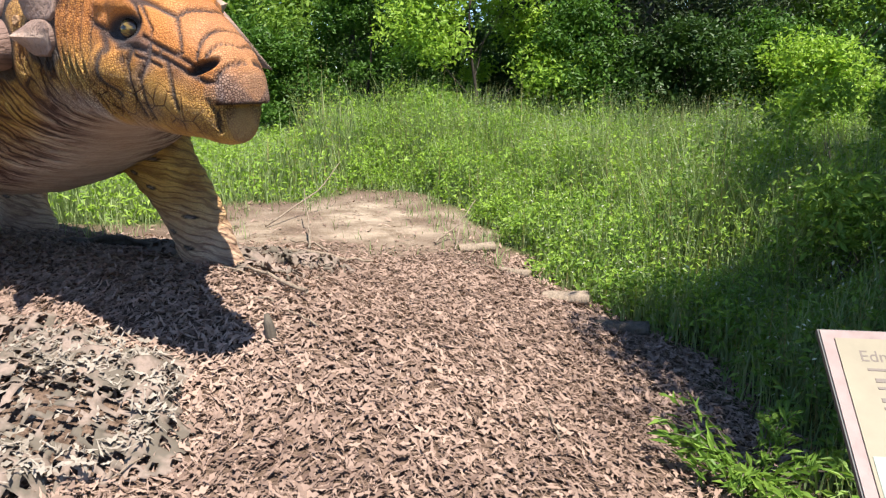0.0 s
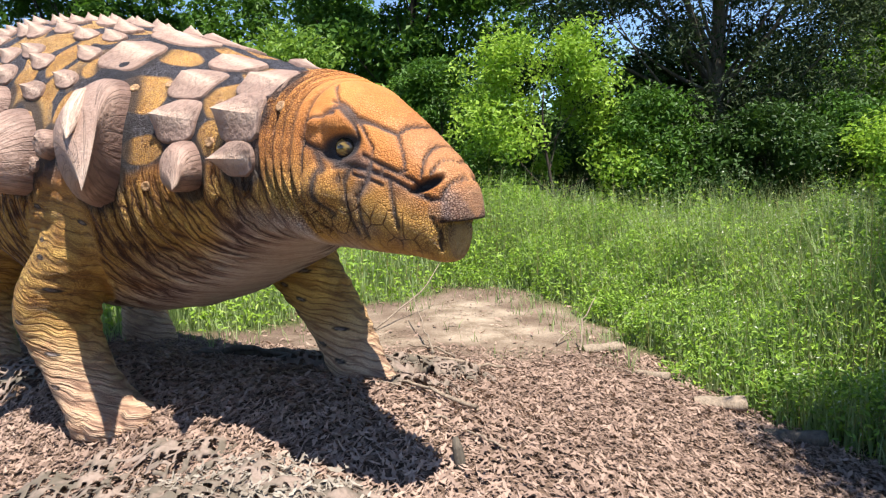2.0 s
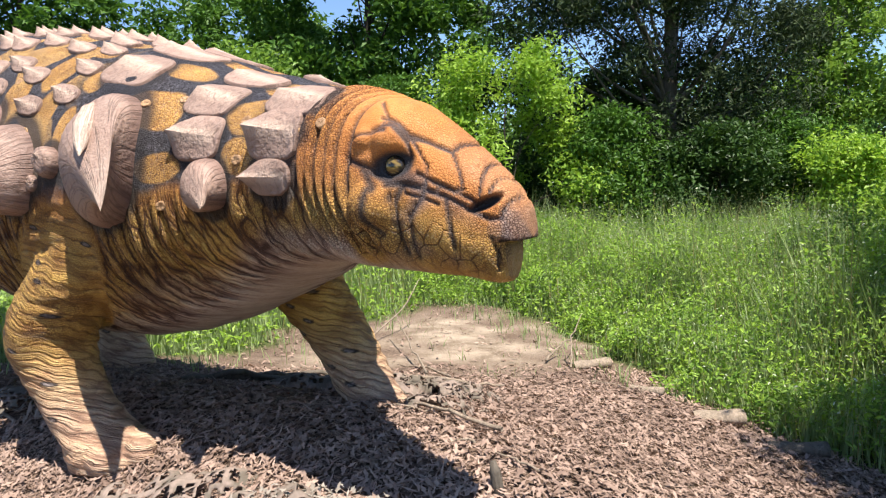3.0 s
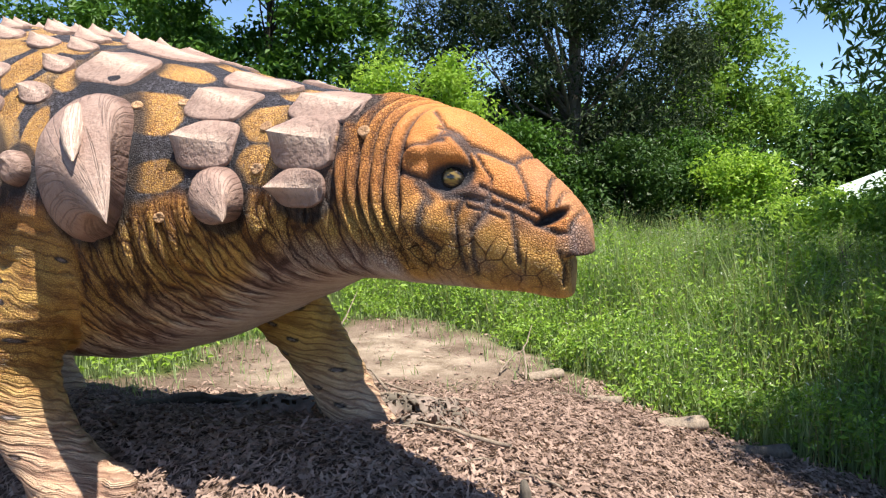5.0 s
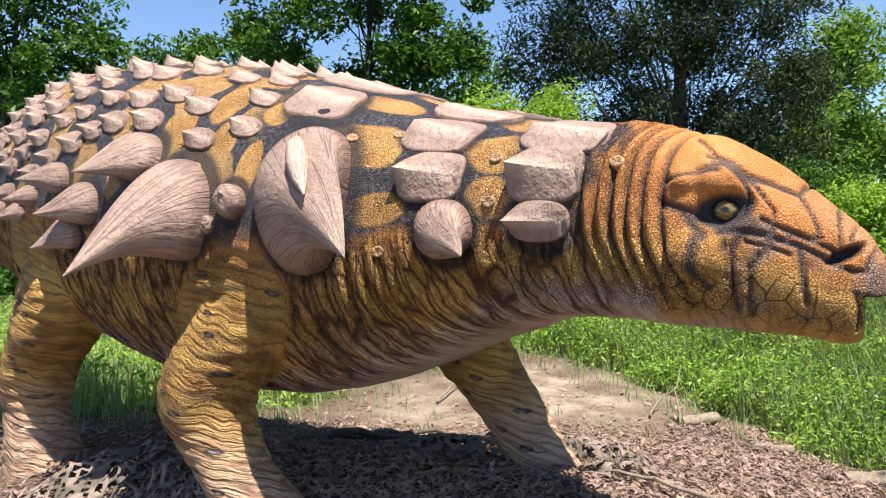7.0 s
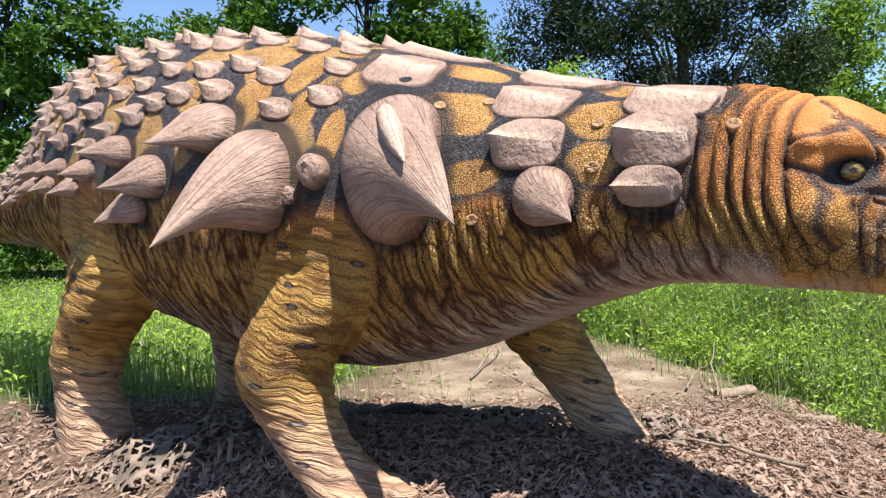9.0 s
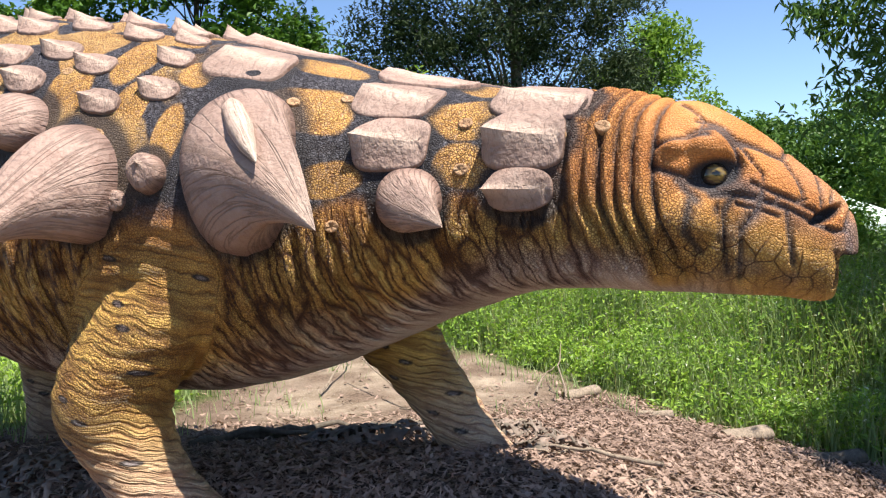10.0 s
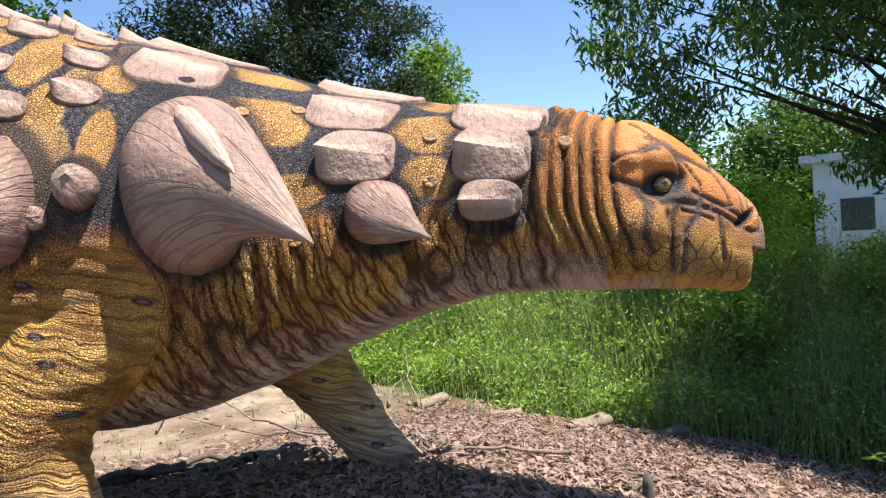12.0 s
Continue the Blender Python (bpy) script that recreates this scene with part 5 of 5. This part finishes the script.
def sign():
    root = tagged(new("information_sign"), "tilted pale information sign with pink border on a post", "sign")
    # the panel's lower left corner, leaning back like a lectern
    root.matrix_world = pose(.937, 1.34, .675, 38, 0, -6)
    edge = plain("sign_edge", (.05, .05, .05), .5, .1)
    border = plain("sign_border", (.23, .155, .145), .5, .25, 14, .05)
    face = plain("sign_face", (.215, .178, .12), .5, .15, 5, .05)
    ink = plain("sign_ink", (.12, .09, .075), .5, .1)
    green = plain("sign_green", (.19, .23, .19), .45, .2, 9, .05)
    blue = plain("sign_blue", (.22, .26, .30), .45, .1, 9, .05)
    W, H = .62, .46
    v, f = flat_box(W, H, .012)
    part("panel", mesh_of("panel", v, f, edge), root, "thin dark sign board")

    def sheet(name, x, y, w, h, z, mat, label=""):
        v, f = flat_box(w, h, .003)
        part(name, mesh_of(name, v + np.array((x, y, z)), f, mat), root, label)

    sheet("border", .004, .004, W - .008, H - .008, .004, border, "worn pink border")
    sheet("picture_field", .032, .03, W - .064, H - .058, .008, face, "cream printed field")
    sheet("picture", .04, .035, .30, .10, .0095, green, "faded green printed picture")
    sheet("picture", .36, .035, .20, .14, .0095, blue, "pale blue printed picture")
    for k, (y, w, h) in enumerate(((.345, .42, .006), (.315, .20, .010), (.297, .40, .006), (.265, .12, .010), (.247, .40, .006), (.215, .16, .010), (.196, .38, .006))):
        sheet("text_bar", .085 + (.01 if k else 0), y, w, h, .0092, ink)
    cu = bpy.data.curves.new("title", "FONT")
    cu.body, cu.size, cu.extrude = "Edmontonia", .042, .0003
    ob = new("title", cu)
    ob.parent, ob.location = root, (.075, .37, .0083)
    cu.materials.append(ink)
    tagged(ob, "brown printed title")
    post, fp = tube([(W / 2, H * .5, -.01), (W / 2, H * .5 - .35, -.45), (W / 2, H * .5 - .7, -.9)], [.03] * 3, 10)
    part("post", mesh_of("post", post, quads_to_faces(fp), edge), root)


sign()


# ---- beyond the shrubs ----
def umbrella():
    x, y = 17.3, 17.5
    z0 = float(land(x, y))
    root = tagged(new("patio_umbrella"), "white and grey striped patio umbrella with dark edge", "umbrella")
    root.matrix_world = pose(x, y, z0, 0, 0, 30)
    white, grey = plain("canvas_white", (.6, .61, .64), .8, .08), plain("canvas_grey", (.16, .17, .20), .8, .15)
    top, eave, half = 1.85 - z0, 1.15 - z0, 1.5
    v, f = tube([(0, 0, 0), (0, 0, top)], [.03, .03], 8)
    part("pole", mesh_of("pole", v, quads_to_faces(f), grey), root)
    corners = [(half, half), (-half, half), (-half, -half), (half, -half)]
    for k in range(4):
        (ax, ay), (bx, by) = corners[k], corners[(k + 1) % 4]
        for i in range(8):
            t0, t1 = i / 8, (i + 1) / 8
            q = np.array([(ax * (1 - t1), ay * (1 - t1), eave + (top - eave) * t1), (ax * (1 - t0), ay * (1 - t0), eave + (top - eave) * t0), (bx * (1 - t0), by * (1 - t0), eave + (top - eave) * t0), (bx * (1 - t1), by * (1 - t1), eave + (top - eave) * t1)])
            part("canopy_stripe", mesh_of("canopy_stripe", np.concatenate([q, q - (0, 0, .02)]), np.array([(0, 1, 2, 3), (7, 6, 5, 4), (1, 5, 6, 2), (0, 3, 7, 4)]), (white if i % 2 == 0 or k == 3 else grey) if k != 2 else (grey if i < 7 else white)), root)
        q = np.array([(ax, ay, eave), (bx, by, eave), (bx, by, eave - .16), (ax, ay, eave - .16)])
        part("valance", mesh_of("valance", np.concatenate([q, q * (.99, .99, 1)]), np.array([(0, 1, 2, 3), (7, 6, 5, 4), (2, 6, 7, 3)]), white), root)


umbrella()


def tent():
    x, y = 13.6, 18.4
    z0 = float(land(x, y))
    root = tagged(new("canopy_tent"), "pale green-white canopy tent with peaked roof", "tent")
    root.matrix_world = pose(x, y, z0, 0, 0, 25)
    cloth, steel = plain("tent_cloth", (.40, .47, .41), .8, .08, 2), plain("tent_leg", (.5, .5, .5), .4, .1)
    e, t, h = 1.0 - z0, 2.15 - z0, 2.2
    c = np.array([(h, h, e), (-h, h, e), (-h, -h, e), (h, -h, e), (0, 0, t)])
    v = np.concatenate([c, c - (0, 0, .03), c - (0, 0, .22)])
    f3 = np.array([(0, 1, 4), (1, 2, 4), (2, 3, 4), (3, 0, 4), (6, 5, 9), (7, 6, 9), (8, 7, 9), (5, 8, 9)])
    f4 = np.array([(0, 3, 13, 10), (1, 0, 10, 11), (2, 1, 11, 12), (3, 2, 12, 13)])
    part("roof", mesh_of("roof", v, [f4, f3], cloth), root)
    for sx in (-h, h):
        for sy in (-h, h):
            v, f = tube([(sx * .98, sy * .98, 0), (sx * .98, sy * .98, e)], [.03, .03], 6)
            part("leg", mesh_of("leg", v, quads_to_faces(f), steel), root)


tent()


def small_statue():
    """A second statue, half hidden by the shrubs."""
    x, y = 8.3, 9.6
    z0 = float(land(x, y))
    clay = plain("clay_paint", (.50, .23, .15), .7, .2, 4)
    pieces = [blob((0, 0, .55 * 1), (.55, .35, .5)), blob((.15, 0, 1.25 - .15), (.30, .26, .42)), blob((.42, 0, 1.30), (.22, .15, .12)), blob((-.2, .15, .15), (.14, .14, .35)), blob((.25, -.15, .15), (.14, .14, .35)), blob((-.25, -.18, .15), (.14, .14, .35)), blob((.25, .18, .15), (.14, .14, .35))]
    v, nr, quad = fused(pieces, .03, 5)
    ob = new("clay_statue", mesh_of("clay_statue", v, quad, clay, smooth=True))
    ob.matrix_world = pose(x, y, z0 + .05, 0, 0, -20)
    tagged(ob, "terracotta-coloured statue half hidden behind shrubs", "statue")


small_statue()


def shed():
    x, y = 24.5, 13.2
    z0 = float(land(x, y))
    root = tagged(new("shed"), "pale blue-grey shed behind the oak branches", "building")
    root.matrix_world = pose(x, y, z0, 0, 0, 28)
    wallm, roofm, dark = plain("shed_wall", (.55, .58, .68), .7, .08, 2), plain("shed_roof", (.5, .52, .6), .6, .1, 3), plain("shed_window", (.05, .06, .07), .2, .1)

    def box(name, a, b, mat, label=""):
        a, b = np.array(a, float), np.array(b, float)
        v, f = flat_box(1, 1, 1)
        part(name, mesh_of(name, a + (v + (0, 0, 1)) * (b - a), f, mat), root, label)

    box("wall", (-2, -2.6, -.3), (2, 2.6, 3.6), wallm)
    box("roof", (-2.4, -3, 3.6), (2.4, 3, 3.85), roofm)
    for k in (-1.3, 1.3):
        box("window", (-2.03, k - .5, 1.2), (-1.99, k + .5, 2.3), dark)


shed()
